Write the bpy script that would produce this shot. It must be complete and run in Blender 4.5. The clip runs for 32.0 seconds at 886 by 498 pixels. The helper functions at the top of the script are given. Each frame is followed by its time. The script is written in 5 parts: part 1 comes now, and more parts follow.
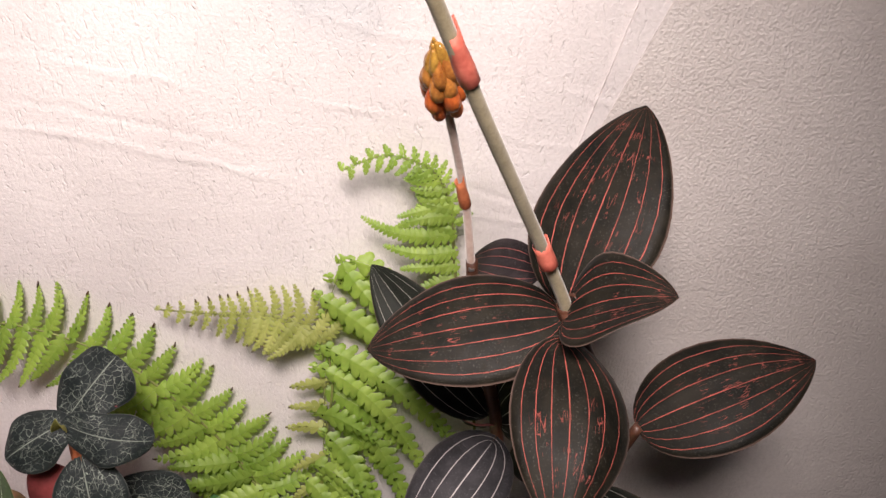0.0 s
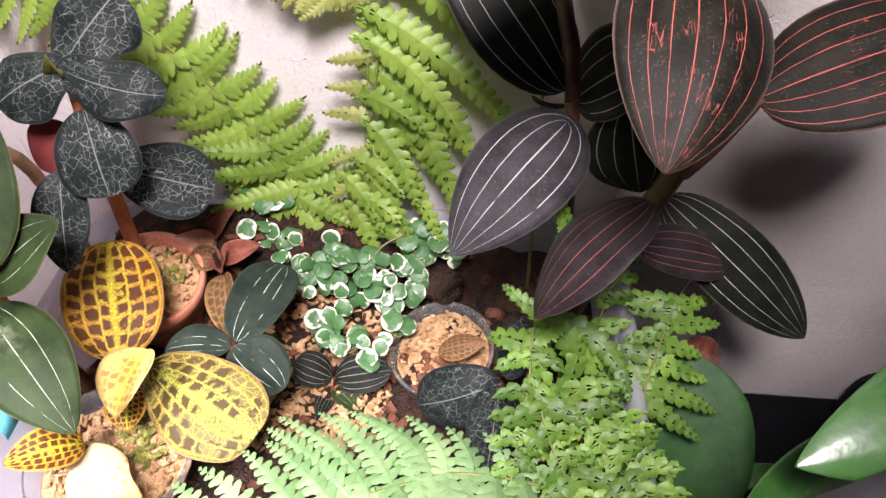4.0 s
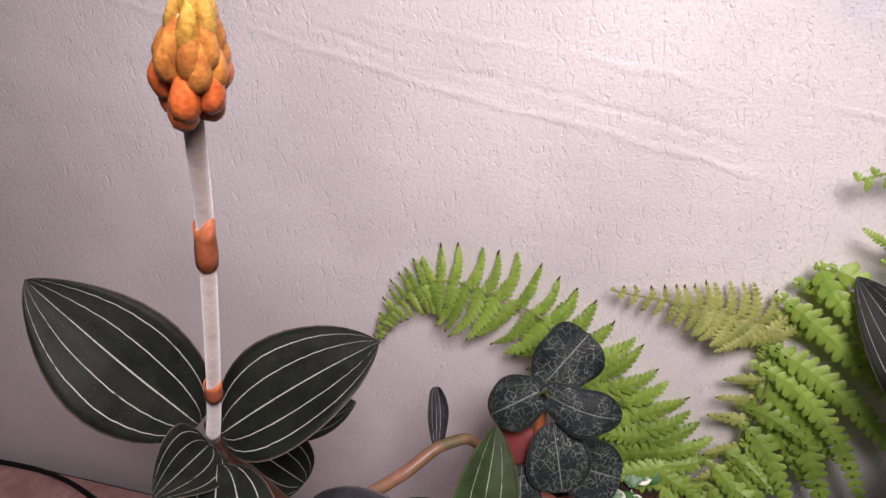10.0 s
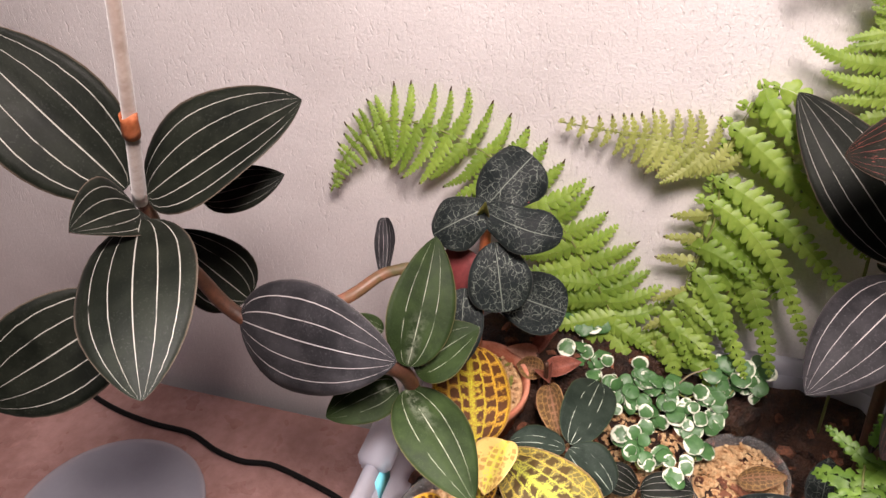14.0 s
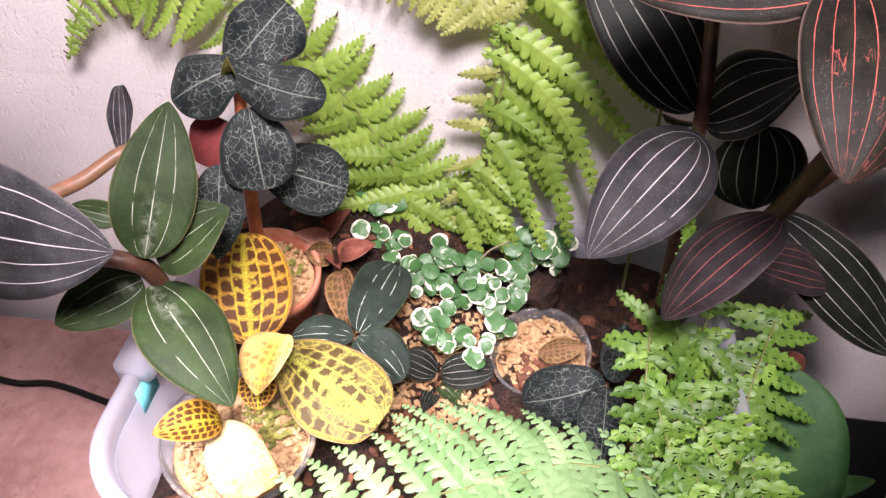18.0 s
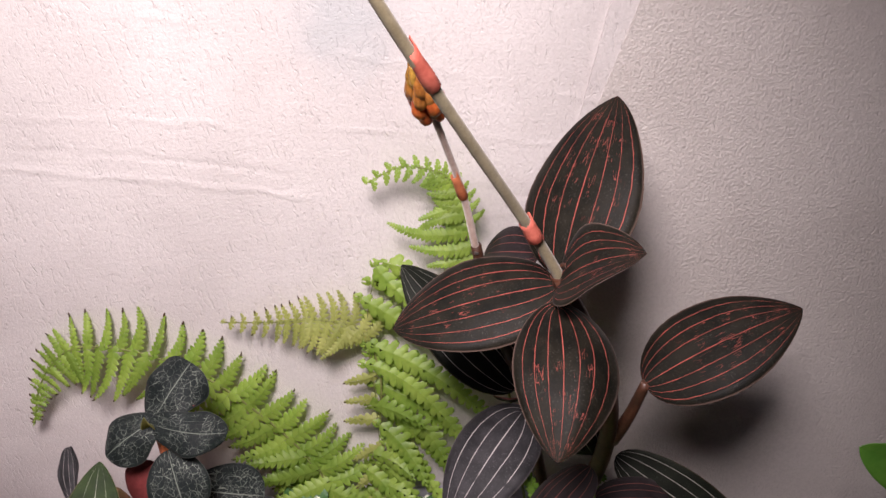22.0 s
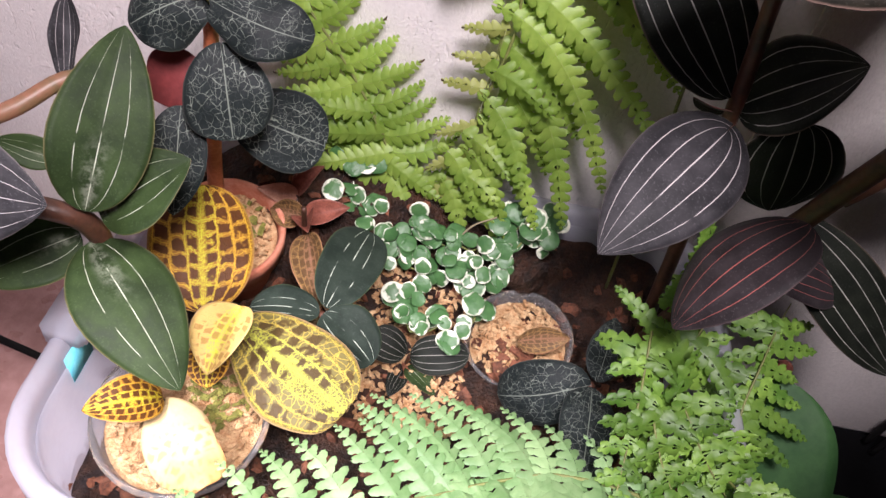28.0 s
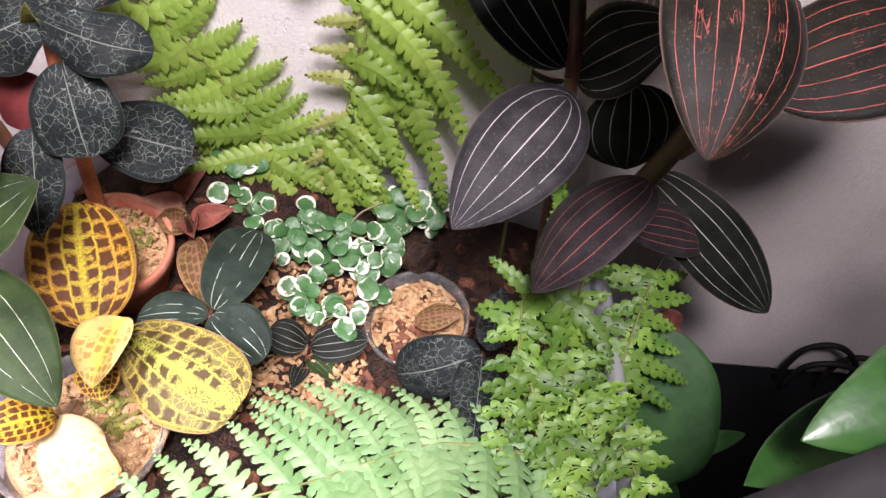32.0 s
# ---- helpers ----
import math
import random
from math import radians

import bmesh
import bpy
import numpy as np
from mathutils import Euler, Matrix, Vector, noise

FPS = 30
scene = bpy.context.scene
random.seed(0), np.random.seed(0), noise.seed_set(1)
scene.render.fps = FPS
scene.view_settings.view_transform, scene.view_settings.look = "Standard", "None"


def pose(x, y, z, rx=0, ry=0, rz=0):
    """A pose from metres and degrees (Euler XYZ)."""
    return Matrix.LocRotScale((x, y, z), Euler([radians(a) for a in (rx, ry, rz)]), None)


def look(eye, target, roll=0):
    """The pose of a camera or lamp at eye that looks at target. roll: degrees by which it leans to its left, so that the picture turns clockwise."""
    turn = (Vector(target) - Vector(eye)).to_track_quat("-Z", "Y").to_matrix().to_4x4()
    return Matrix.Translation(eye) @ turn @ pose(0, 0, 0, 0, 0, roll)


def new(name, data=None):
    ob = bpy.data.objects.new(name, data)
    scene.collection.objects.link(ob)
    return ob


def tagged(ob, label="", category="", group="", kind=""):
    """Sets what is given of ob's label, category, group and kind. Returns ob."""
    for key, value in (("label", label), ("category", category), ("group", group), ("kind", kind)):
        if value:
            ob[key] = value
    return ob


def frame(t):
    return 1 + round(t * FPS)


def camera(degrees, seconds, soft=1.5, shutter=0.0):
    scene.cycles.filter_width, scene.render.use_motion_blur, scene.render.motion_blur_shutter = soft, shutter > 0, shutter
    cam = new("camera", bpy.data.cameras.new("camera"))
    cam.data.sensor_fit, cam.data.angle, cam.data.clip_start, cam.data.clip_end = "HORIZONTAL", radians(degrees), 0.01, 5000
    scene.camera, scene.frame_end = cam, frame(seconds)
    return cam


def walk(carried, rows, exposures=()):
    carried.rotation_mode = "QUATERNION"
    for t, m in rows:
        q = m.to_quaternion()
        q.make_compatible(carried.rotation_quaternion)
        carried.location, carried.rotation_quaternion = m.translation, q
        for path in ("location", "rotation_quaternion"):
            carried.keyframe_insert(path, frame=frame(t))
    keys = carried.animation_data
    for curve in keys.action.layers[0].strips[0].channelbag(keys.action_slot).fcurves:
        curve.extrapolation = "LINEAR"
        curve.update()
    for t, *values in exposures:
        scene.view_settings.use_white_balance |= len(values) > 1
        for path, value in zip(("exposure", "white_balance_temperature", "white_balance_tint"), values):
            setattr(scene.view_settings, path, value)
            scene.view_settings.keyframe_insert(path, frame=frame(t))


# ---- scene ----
cam = camera(61.0, 32.0)
PATH = [
    (0, 0.0000, -0.0000, 0.5150, 0.00, -29.00, -0.00),
    (0.5, -0.0044, -0.0014, 0.5080, -0.32, -30.55, 0.58),
    (1, -0.0074, 0.0078, 0.4794, -0.53, -34.08, 1.29),
    (1.5, -0.0040, 0.0136, 0.4622, -0.27, -38.59, 1.94),
    (2, 0.0075, 0.0185, 0.4227, 3.30, -37.31, 2.98),
    (2.5, 0.0050, 0.0187, 0.4109, 3.01, -38.49, 5.16),
    (4.5, -0.0075, 0.0212, 0.4606, 4.99, -45.82, -2.53),
    (5, -0.0021, 0.0193, 0.4908, 4.56, -41.30, -4.82),
    (5.5, -0.0063, 0.0120, 0.5094, 2.99, -36.52, -4.59),
    (6, -0.0093, 0.0053, 0.5259, 2.36, -34.30, -4.51),
    (6.5, -0.0290, 0.0043, 0.5309, 3.23, -33.51, -2.91),
    (7, -0.0505, 0.0030, 0.5175, 6.16, -33.24, -1.46),
    (7.5, -0.0612, 0.0041, 0.5045, 8.40, -34.00, -0.74),
    (8, -0.0801, 0.0038, 0.5133, 7.92, -35.39, 0.66),
    (8.5, -0.0961, 0.0051, 0.5214, 11.44, -35.14, -0.58),
    (9, -0.1207, -0.0013, 0.5254, 12.90, -34.34, -0.16),
    (9.5, -0.1381, -0.0043, 0.5267, 15.83, -33.97, -1.05),
    (10, -0.1290, -0.0084, 0.5471, 18.59, -33.66, -3.82),
    (10.5, -0.1200, -0.0132, 0.5558, 18.63, -29.92, -5.79),
    (11, -0.1131, -0.0198, 0.5577, 18.17, -26.39, -6.29),
    (11.5, -0.1128, -0.0275, 0.5567, 17.49, -25.18, -6.20),
    (12, -0.1138, -0.0232, 0.5444, 18.01, -24.86, -5.60),
    (12.5, -0.1092, -0.0365, 0.5192, 18.32, -28.54, -4.18),
    (13, -0.1038, -0.0416, 0.5007, 18.92, -32.40, -3.52),
    (13.5, -0.0975, -0.0444, 0.4863, 19.11, -34.78, -3.03),
    (15.5, -0.0817, -0.0212, 0.4815, 16.99, -36.96, -3.94),
    (16, -0.0840, 0.0070, 0.4811, 15.02, -38.67, -4.06),
    (16.5, -0.0887, 0.0192, 0.4748, 12.99, -39.77, -3.18),
    (17, -0.0876, 0.0182, 0.4620, 10.73, -41.93, -0.52),
    (17.5, -0.0695, 0.0056, 0.4504, 7.73, -43.24, 1.66),
    (18, -0.0538, -0.0060, 0.4442, 5.82, -43.52, 2.29),
    (18.5, -0.0332, -0.0190, 0.4471, 4.40, -43.51, 2.24),
    (19, -0.0267, -0.0231, 0.4495, 2.01, -43.05, 3.32),
    (19.5, -0.0155, -0.0202, 0.4644, 0.70, -42.32, 2.34),
    (20, -0.0031, -0.0171, 0.4810, 0.55, -37.65, 0.01),
    (20.5, 0.0044, -0.0199, 0.4944, 1.07, -33.82, -2.07),
    (21, 0.0199, -0.0293, 0.5055, 3.78, -30.67, -5.16),
    (21.5, 0.0264, -0.0408, 0.5136, 4.54, -28.18, -6.72),
    (22, 0.0269, -0.0485, 0.5193, 5.88, -26.28, -8.13),
    (22.5, 0.0232, -0.0437, 0.5222, 6.25, -25.76, -8.35),
    (23, 0.0107, -0.0417, 0.5267, 6.13, -25.76, -7.43),
    (23.5, -0.0024, -0.0417, 0.5308, 5.94, -25.56, -7.01),
    (24, -0.0064, -0.0416, 0.5335, 6.18, -25.03, -6.89),
    (24.5, -0.0183, -0.0347, 0.5339, 5.11, -24.65, -5.99),
    (26.5, -0.0391, 0.0222, 0.4702, 0.97, -38.21, 3.30),
    (27, -0.0691, 0.0330, 0.4484, -2.82, -41.01, 9.50),
    (27.5, -0.0716, 0.0282, 0.4309, -1.75, -44.25, 11.48),
    (28, -0.0753, 0.0271, 0.4239, -0.76, -46.80, 11.86),
    (28.5, -0.0865, 0.0306, 0.4160, -2.65, -47.56, 14.26),
    (29, -0.0614, 0.0267, 0.4126, 0.20, -50.14, 11.57),
    (29.5, -0.0224, 0.0227, 0.4223, 2.11, -50.69, 5.38),
    (30, -0.0143, 0.0200, 0.4275, -2.60, -49.97, 7.04),
    (30.5, -0.0227, 0.0251, 0.4282, -6.48, -48.99, 9.13),
    (31, -0.0254, 0.0248, 0.4318, -7.30, -47.58, 9.59),
    (31.5, -0.0341, 0.0220, 0.4336, -8.15, -47.07, 10.79),
    (32, -0.0365, 0.0234, 0.4362, -4.80, -47.55, 8.55),
]
walk(cam, [(t, pose(x, y, z, 90 + pitch, 0, yaw) @ pose(0, 0, 0, 0, 0, roll)) for t, x, y, z, yaw, pitch, roll in PATH],
     exposures=[(0.0, 0.0, 6500, 10), (1.0, 0.25, 6450, 11), (2.0, 0.8, 6300, 14), (4.5, 0.5, 6000, 14), (5.0, 0.35, 5950, 14), (6.0, -0.15, 5850, 12), (7.0, -0.35, 5900, 13), (8.0, -0.15, 5900, 14), (9.0, -0.2, 5900, 15), (10.0, -0.25, 6100, 16), (11.0, -0.65, 6400, 14), (12.0, -0.75, 6600, 13), (13.0, -0.2, 6700, 12), (16.0, 0.3, 6100, 14), (17.0, 0.35, 6100, 15), (18.0, 0.7, 6050, 18), (19.0, 0.5, 6050, 18), (20.0, 0.5, 6100, 15), (21.0, 0.2, 6200, 14), (22.0, -0.15, 6250, 14), (24.0, -0.6, 6500, 10), (26.5, 0.35, 6100, 14), (28.0, 0.3, 5950, 15), (29.0, 0.35, 5950, 15), (30.0, 0.35, 5950, 15), (32.0, 0.45, 5950, 16)])

# ---- light ----
world = bpy.data.worlds.new("world")
scene.world = world
world.use_nodes = True
world.node_tree.nodes["Background"].inputs["Color"].default_value = (0.95, 0.86, 1.0, 1)
world.node_tree.nodes["Background"].inputs["Strength"].default_value = 0.115


def spot(name, eye, target, degrees, blend, size, watts, colour):
    data = bpy.data.lights.new(name, "SPOT")
    data.spot_size, data.spot_blend, data.shadow_soft_size, data.energy, data.color = radians(degrees), blend, size, watts, colour
    ob = new(name, data)
    ob.matrix_world = look(eye, target)
    return ob


def fill_panel(name, eye, target, long, wide, watts, colour):
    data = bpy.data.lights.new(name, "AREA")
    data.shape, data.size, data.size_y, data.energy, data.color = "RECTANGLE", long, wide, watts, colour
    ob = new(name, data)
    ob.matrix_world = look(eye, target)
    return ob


spot("desk_lamp", (-0.020, -0.09, 0.78), (-0.200, 0.330, 0.240), 98, 1.0, 0.085, 32.0, (1.0, 0.875, 0.835))
spot("clip_lamp", (-0.27, -0.06, 0.56), (-0.135, 0.112, 0.15), 40, 1.0, 0.035, 21.0, (1.0, 0.91, 0.89))
# Soft overhead fill, added to lift dark leaf undersides; it stands for no known fixture.
fill_panel("room_fill_light", (-0.30, -0.75, 1.66), (-0.30, -0.60, 0.0), 0.9, 0.5, 2.2, (0.95, 0.84, 1.0))

# ---- materials ----
def material(name, rough=0.6, colour=(0.5, 0.5, 0.5), **extra):
    m = bpy.data.materials.new(name)
    m.use_nodes = True
    b = m.node_tree.nodes["Principled BSDF"]
    b.inputs["Base Color"].default_value = (*colour, 1)
    b.inputs["Roughness"].default_value = rough
    for key, value in extra.items():
        b.inputs[key.replace("_", " ")].default_value = value
    return m


class Net:
    """Short names for building a node tree."""

    def __init__(self, m):
        self.t, self.m = m.node_tree, m
        self.b = self.t.nodes["Principled BSDF"]

    def node(self, kind, **inputs):
        n = self.t.nodes.new(kind)
        for key, value in inputs.items():
            self.put(n.inputs[key.replace("_", " ")], value)
        return n

    def put(self, socket, value):
        if isinstance(value, bpy.types.NodeSocket):
            self.t.links.new(value, socket)
        elif isinstance(value, tuple) and len(value) == 3 and socket.type == "RGBA":
            socket.default_value = (*value, 1)
        else:
            socket.default_value = value

    def math(self, op, a, b=None, c=None):
        n = self.t.nodes.new("ShaderNodeMath")
        n.operation = op
        for i, v in enumerate((a, b, c)):
            if v is not None:
                self.put(n.inputs[i], v)
        return n.outputs[0]

    def mix(self, f, a, b):
        n = self.t.nodes.new("ShaderNodeMix")
        n.data_type = "RGBA"
        self.put(n.inputs[0], f), self.put(n.inputs[6], a), self.put(n.inputs[7], b)
        return n.outputs[2]

    def band(self, v, low, high, a=0.0, b=1.0):
        n = self.t.nodes.new("ShaderNodeMapRange")
        n.interpolation_type = "SMOOTHSTEP"
        for i, x in enumerate((v, low, high, a, b)):
            self.put(n.inputs[i], x)
        return n.outputs[0]

    def coords(self, kind="Object", scale=(1, 1, 1), turn=(0, 0, 0)):
        c = self.t.nodes.new("ShaderNodeTexCoord")
        n = self.t.nodes.new("ShaderNodeMapping")
        n.inputs["Scale"].default_value = scale
        n.inputs["Rotation"].default_value = turn
        self.t.links.new(c.outputs[kind], n.inputs["Vector"])
        return n.outputs[0]

    def noise(self, vec, scale, detail=3.0, rough=0.55):
        return self.node("ShaderNodeTexNoise", Vector=vec, Scale=scale, Detail=detail, Roughness=rough).outputs["Fac"]

    def cells(self, vec, scale, edge=True):
        n = self.node("ShaderNodeTexVoronoi", Vector=vec, Scale=scale)
        if edge:
            n.feature = "DISTANCE_TO_EDGE"
        return n.outputs["Distance"]

    def bump(self, height, strength, far):
        n = self.node("ShaderNodeBump", Height=height, Strength=strength, Distance=far)
        self.t.links.new(n.outputs["Normal"], self.b.inputs["Normal"])

    def colour(self, c):
        self.put(self.b.inputs["Base Color"], c)

    def rough(self, r):
        self.put(self.b.inputs["Roughness"], r)


def across(net):
    """The leaf's own co-ordinates: along from base to tip, and the distance from the midrib, 0 to 1."""
    uv = net.node("ShaderNodeSeparateXYZ", Vector=net.coords("UV"))
    w = net.math("MULTIPLY_ADD", uv.outputs["Y"], 2.0, -1.0)
    return uv.outputs["X"], w, net.math("ABSOLUTE", w)


def net_vector(net, amount):
    """The leaf laid flat at its true size (a tenth of a metre is 1), gently warped, and shifted for each leaf."""
    flat = net.node("ShaderNodeUVMap")
    flat.uv_map = "flat"
    luck = net.node("ShaderNodeCombineXYZ", Z=net.math("MULTIPLY", net.node("ShaderNodeObjectInfo").outputs["Random"], 40.0))
    move = net.node("ShaderNodeVectorMath", Vector=flat.outputs[0])
    net.put(move.inputs[1], luck.outputs[0])
    bent = net.node("ShaderNodeTexNoise", Vector=move.outputs[0], Scale=22, Detail=2)
    mix = net.node("ShaderNodeMix")
    mix.data_type = "VECTOR"
    net.put(mix.inputs[0], amount * 0.12), net.put(mix.inputs[4], move.outputs[0]), net.put(mix.inputs[5], bent.outputs["Color"])
    return mix.outputs[1]


def veined_leaf(name, dark, light, vein, lines, width, gaps=0.0, squiggle=0.0, rough=0.56, net_of_veins=0.0, edge=None, bloom=0.0, speckle=0.3):
    m = material(name, rough)
    n = Net(m)
    u, w, a = across(n)
    obj = n.coords()
    wob = n.math("MULTIPLY_ADD", n.noise(obj, 45, 2), 0.06, -0.03)
    a2 = n.math("ADD", a, wob)
    d = None
    for line in lines:
        one = n.math("ABSOLUTE", n.math("SUBTRACT", a2, line)) if line else n.math("ABSOLUTE", n.math("ADD", w, n.math("MULTIPLY", wob, 0.35)))
        if not line:
            one = n.math("MULTIPLY", one, 0.75)
        d = one if d is None else n.math("MINIMUM", d, one)
    taper = n.band(u, 0.0, 1.05, width * 1.25, width * 0.75)
    mask = n.math("SUBTRACT", 1.0, n.math("MINIMUM", 1.0, n.math("DIVIDE", d, taper)))
    mask = n.band(mask, 0.05, 0.55)
    if gaps:
        mask = n.math("MULTIPLY", mask, n.band(n.noise(obj, 110, 2), 0.5 - 0.5 + gaps - 0.08, gaps + 0.06))
    if squiggle:
        warp = n.math("MULTIPLY_ADD", n.noise(obj, 140, 2), 0.8, -0.4)
        fan = n.node("ShaderNodeCombineXYZ", X=n.math("ADD", n.math("MULTIPLY", u, 7.0), warp), Y=n.math("ADD", n.math("MULTIPLY", w, 15.0), warp), Z=n.math("MULTIPLY", n.node("ShaderNodeObjectInfo").outputs["Random"], 30.0))
        v = n.cells(fan.outputs[0], 1.0)
        sq = n.math("MULTIPLY", n.math("MULTIPLY", n.band(v, 0.040, 0.012), n.band(a, 0.74, 0.50)), n.math("MULTIPLY", n.band(u, 0.22, 0.50), n.band(n.noise(obj, 170, 2), 0.55, 0.60)))
        mask = n.math("MULTIPLY", mask, n.band(n.noise(obj, 130, 2), 0.36, 0.58, 0.55, 1.0))
        mask = n.math("MAXIMUM", mask, n.math("MULTIPLY", sq, squiggle))
    if net_of_veins:
        net = net_vector(n, 0.22)
        rib = n.band(n.math("ABSOLUTE", n.math("ADD", w, n.math("MULTIPLY", wob, 0.8))), 0.026, 0.006)
        broad = n.math("MULTIPLY", n.band(n.cells(net, 31.0), 0.028, 0.008), n.band(n.noise(obj, 150, 2), 0.36, 0.52, 0.10, 1.0))
        fine = n.math("MULTIPLY", n.band(n.cells(net, 55.0), 0.040, 0.012), n.band(n.noise(obj, 190, 2), 0.48, 0.62, 0.0, 0.50))
        fine = n.math("MULTIPLY", n.math("MAXIMUM", broad, fine), n.band(a, 0.96, 0.80))
        mask = n.math("MULTIPLY", n.math("MAXIMUM", n.math("MULTIPLY", mask, 0.7), n.math("MAXIMUM", rib, fine)), net_of_veins)
    base = n.mix(n.band(n.noise(obj, 75, 5, 0.65), 0.3, 0.7), dark, tuple(1.1 * c for c in light))
    speck = n.math("MULTIPLY", n.band(n.noise(obj, 1300, 1), 0.60, 0.68), n.band(n.noise(obj, 120, 2), 0.35, 0.65, 0.06, speckle))
    base = n.mix(speck, base, tuple(min(1, 2.6 * c + 0.030) for c in light))
    if bloom:
        fuzz = n.math("MULTIPLY", n.math("MULTIPLY", n.band(u, 0.50, 0.10), n.band(a, 0.36, 0.03)), n.band(n.noise(obj, 300, 4, 0.7), 0.42, 0.66))
        base = n.mix(n.math("MULTIPLY", fuzz, bloom), base, (0.30, 0.31, 0.25))
    if edge:
        base = n.mix(n.band(a, 0.955, 1.0), base, edge)
    n.colour(n.mix(n.math("MULTIPLY", mask, 0.9), base, vein))
    n.rough(n.math("MULTIPLY_ADD", n.noise(obj, 300, 3), 0.25, rough - 0.12))
    n.bump(n.math("MULTIPLY_ADD", mask, -0.6, n.math("MULTIPLY", n.noise(obj, 900, 2), 0.4)), 0.35, 0.0004)
    n.b.inputs["Sheen Weight"].default_value = 0.015
    n.b.inputs["Specular IOR Level"].default_value = 0.13
    return m


RED_LEAF = veined_leaf("dark_leaf_with_red_veins", (0.0030, 0.0029, 0.0018), (0.0125, 0.0104, 0.0066), (0.40, 0.095, 0.075), (0, 0.30, 0.56, 0.80), 0.0085, squiggle=0.55, edge=(0.12, 0.080, 0.065), speckle=0.42)
DUSK_LEAF = veined_leaf("dark_leaf_with_dim_red_veins", (0.013, 0.010, 0.011), (0.030, 0.024, 0.026), (0.34, 0.105, 0.090), (0, 0.36, 0.66), 0.011, edge=(0.070, 0.050, 0.050), speckle=0.22)
WHITE_LEAF = veined_leaf("dark_leaf_with_white_veins", (0.0035, 0.0048, 0.0030), (0.0100, 0.0120, 0.0080), (0.36, 0.35, 0.31), (0, 0.40, 0.74), 0.012, gaps=0.34, edge=(0.11, 0.085, 0.065), speckle=0.25)
GREY_LEAF = veined_leaf("grey_leaf_with_white_veins", (0.014, 0.0135, 0.015), (0.034, 0.032, 0.035), (0.44, 0.41, 0.40), (0, 0.36, 0.70), 0.012, gaps=0.32, edge=(0.085, 0.075, 0.075))
GREEN_LEAF = veined_leaf("green_leaf_with_thin_white_lines", (0.011, 0.020, 0.0055), (0.023, 0.039, 0.0110), (0.40, 0.43, 0.33), (0, 0.45), 0.010, gaps=0.46, edge=(0.11, 0.10, 0.045), bloom=0.38, speckle=0.15)
SAGE_LEAF = veined_leaf("blue_green_leaf_with_broken_white_lines", (0.013, 0.020, 0.015), (0.026, 0.037, 0.028), (0.50, 0.56, 0.46), (0, 0.40), 0.016, gaps=0.50, edge=(0.060, 0.085, 0.040), speckle=0.15)
NET_LEAF = veined_leaf("dark_leaf_with_silver_net", (0.006, 0.009, 0.009), (0.014, 0.018, 0.018), (0.33, 0.37, 0.31), (0.25, 0.55), 0.007, gaps=0.54, net_of_veins=0.52, edge=(0.050, 0.055, 0.050), speckle=0.12)


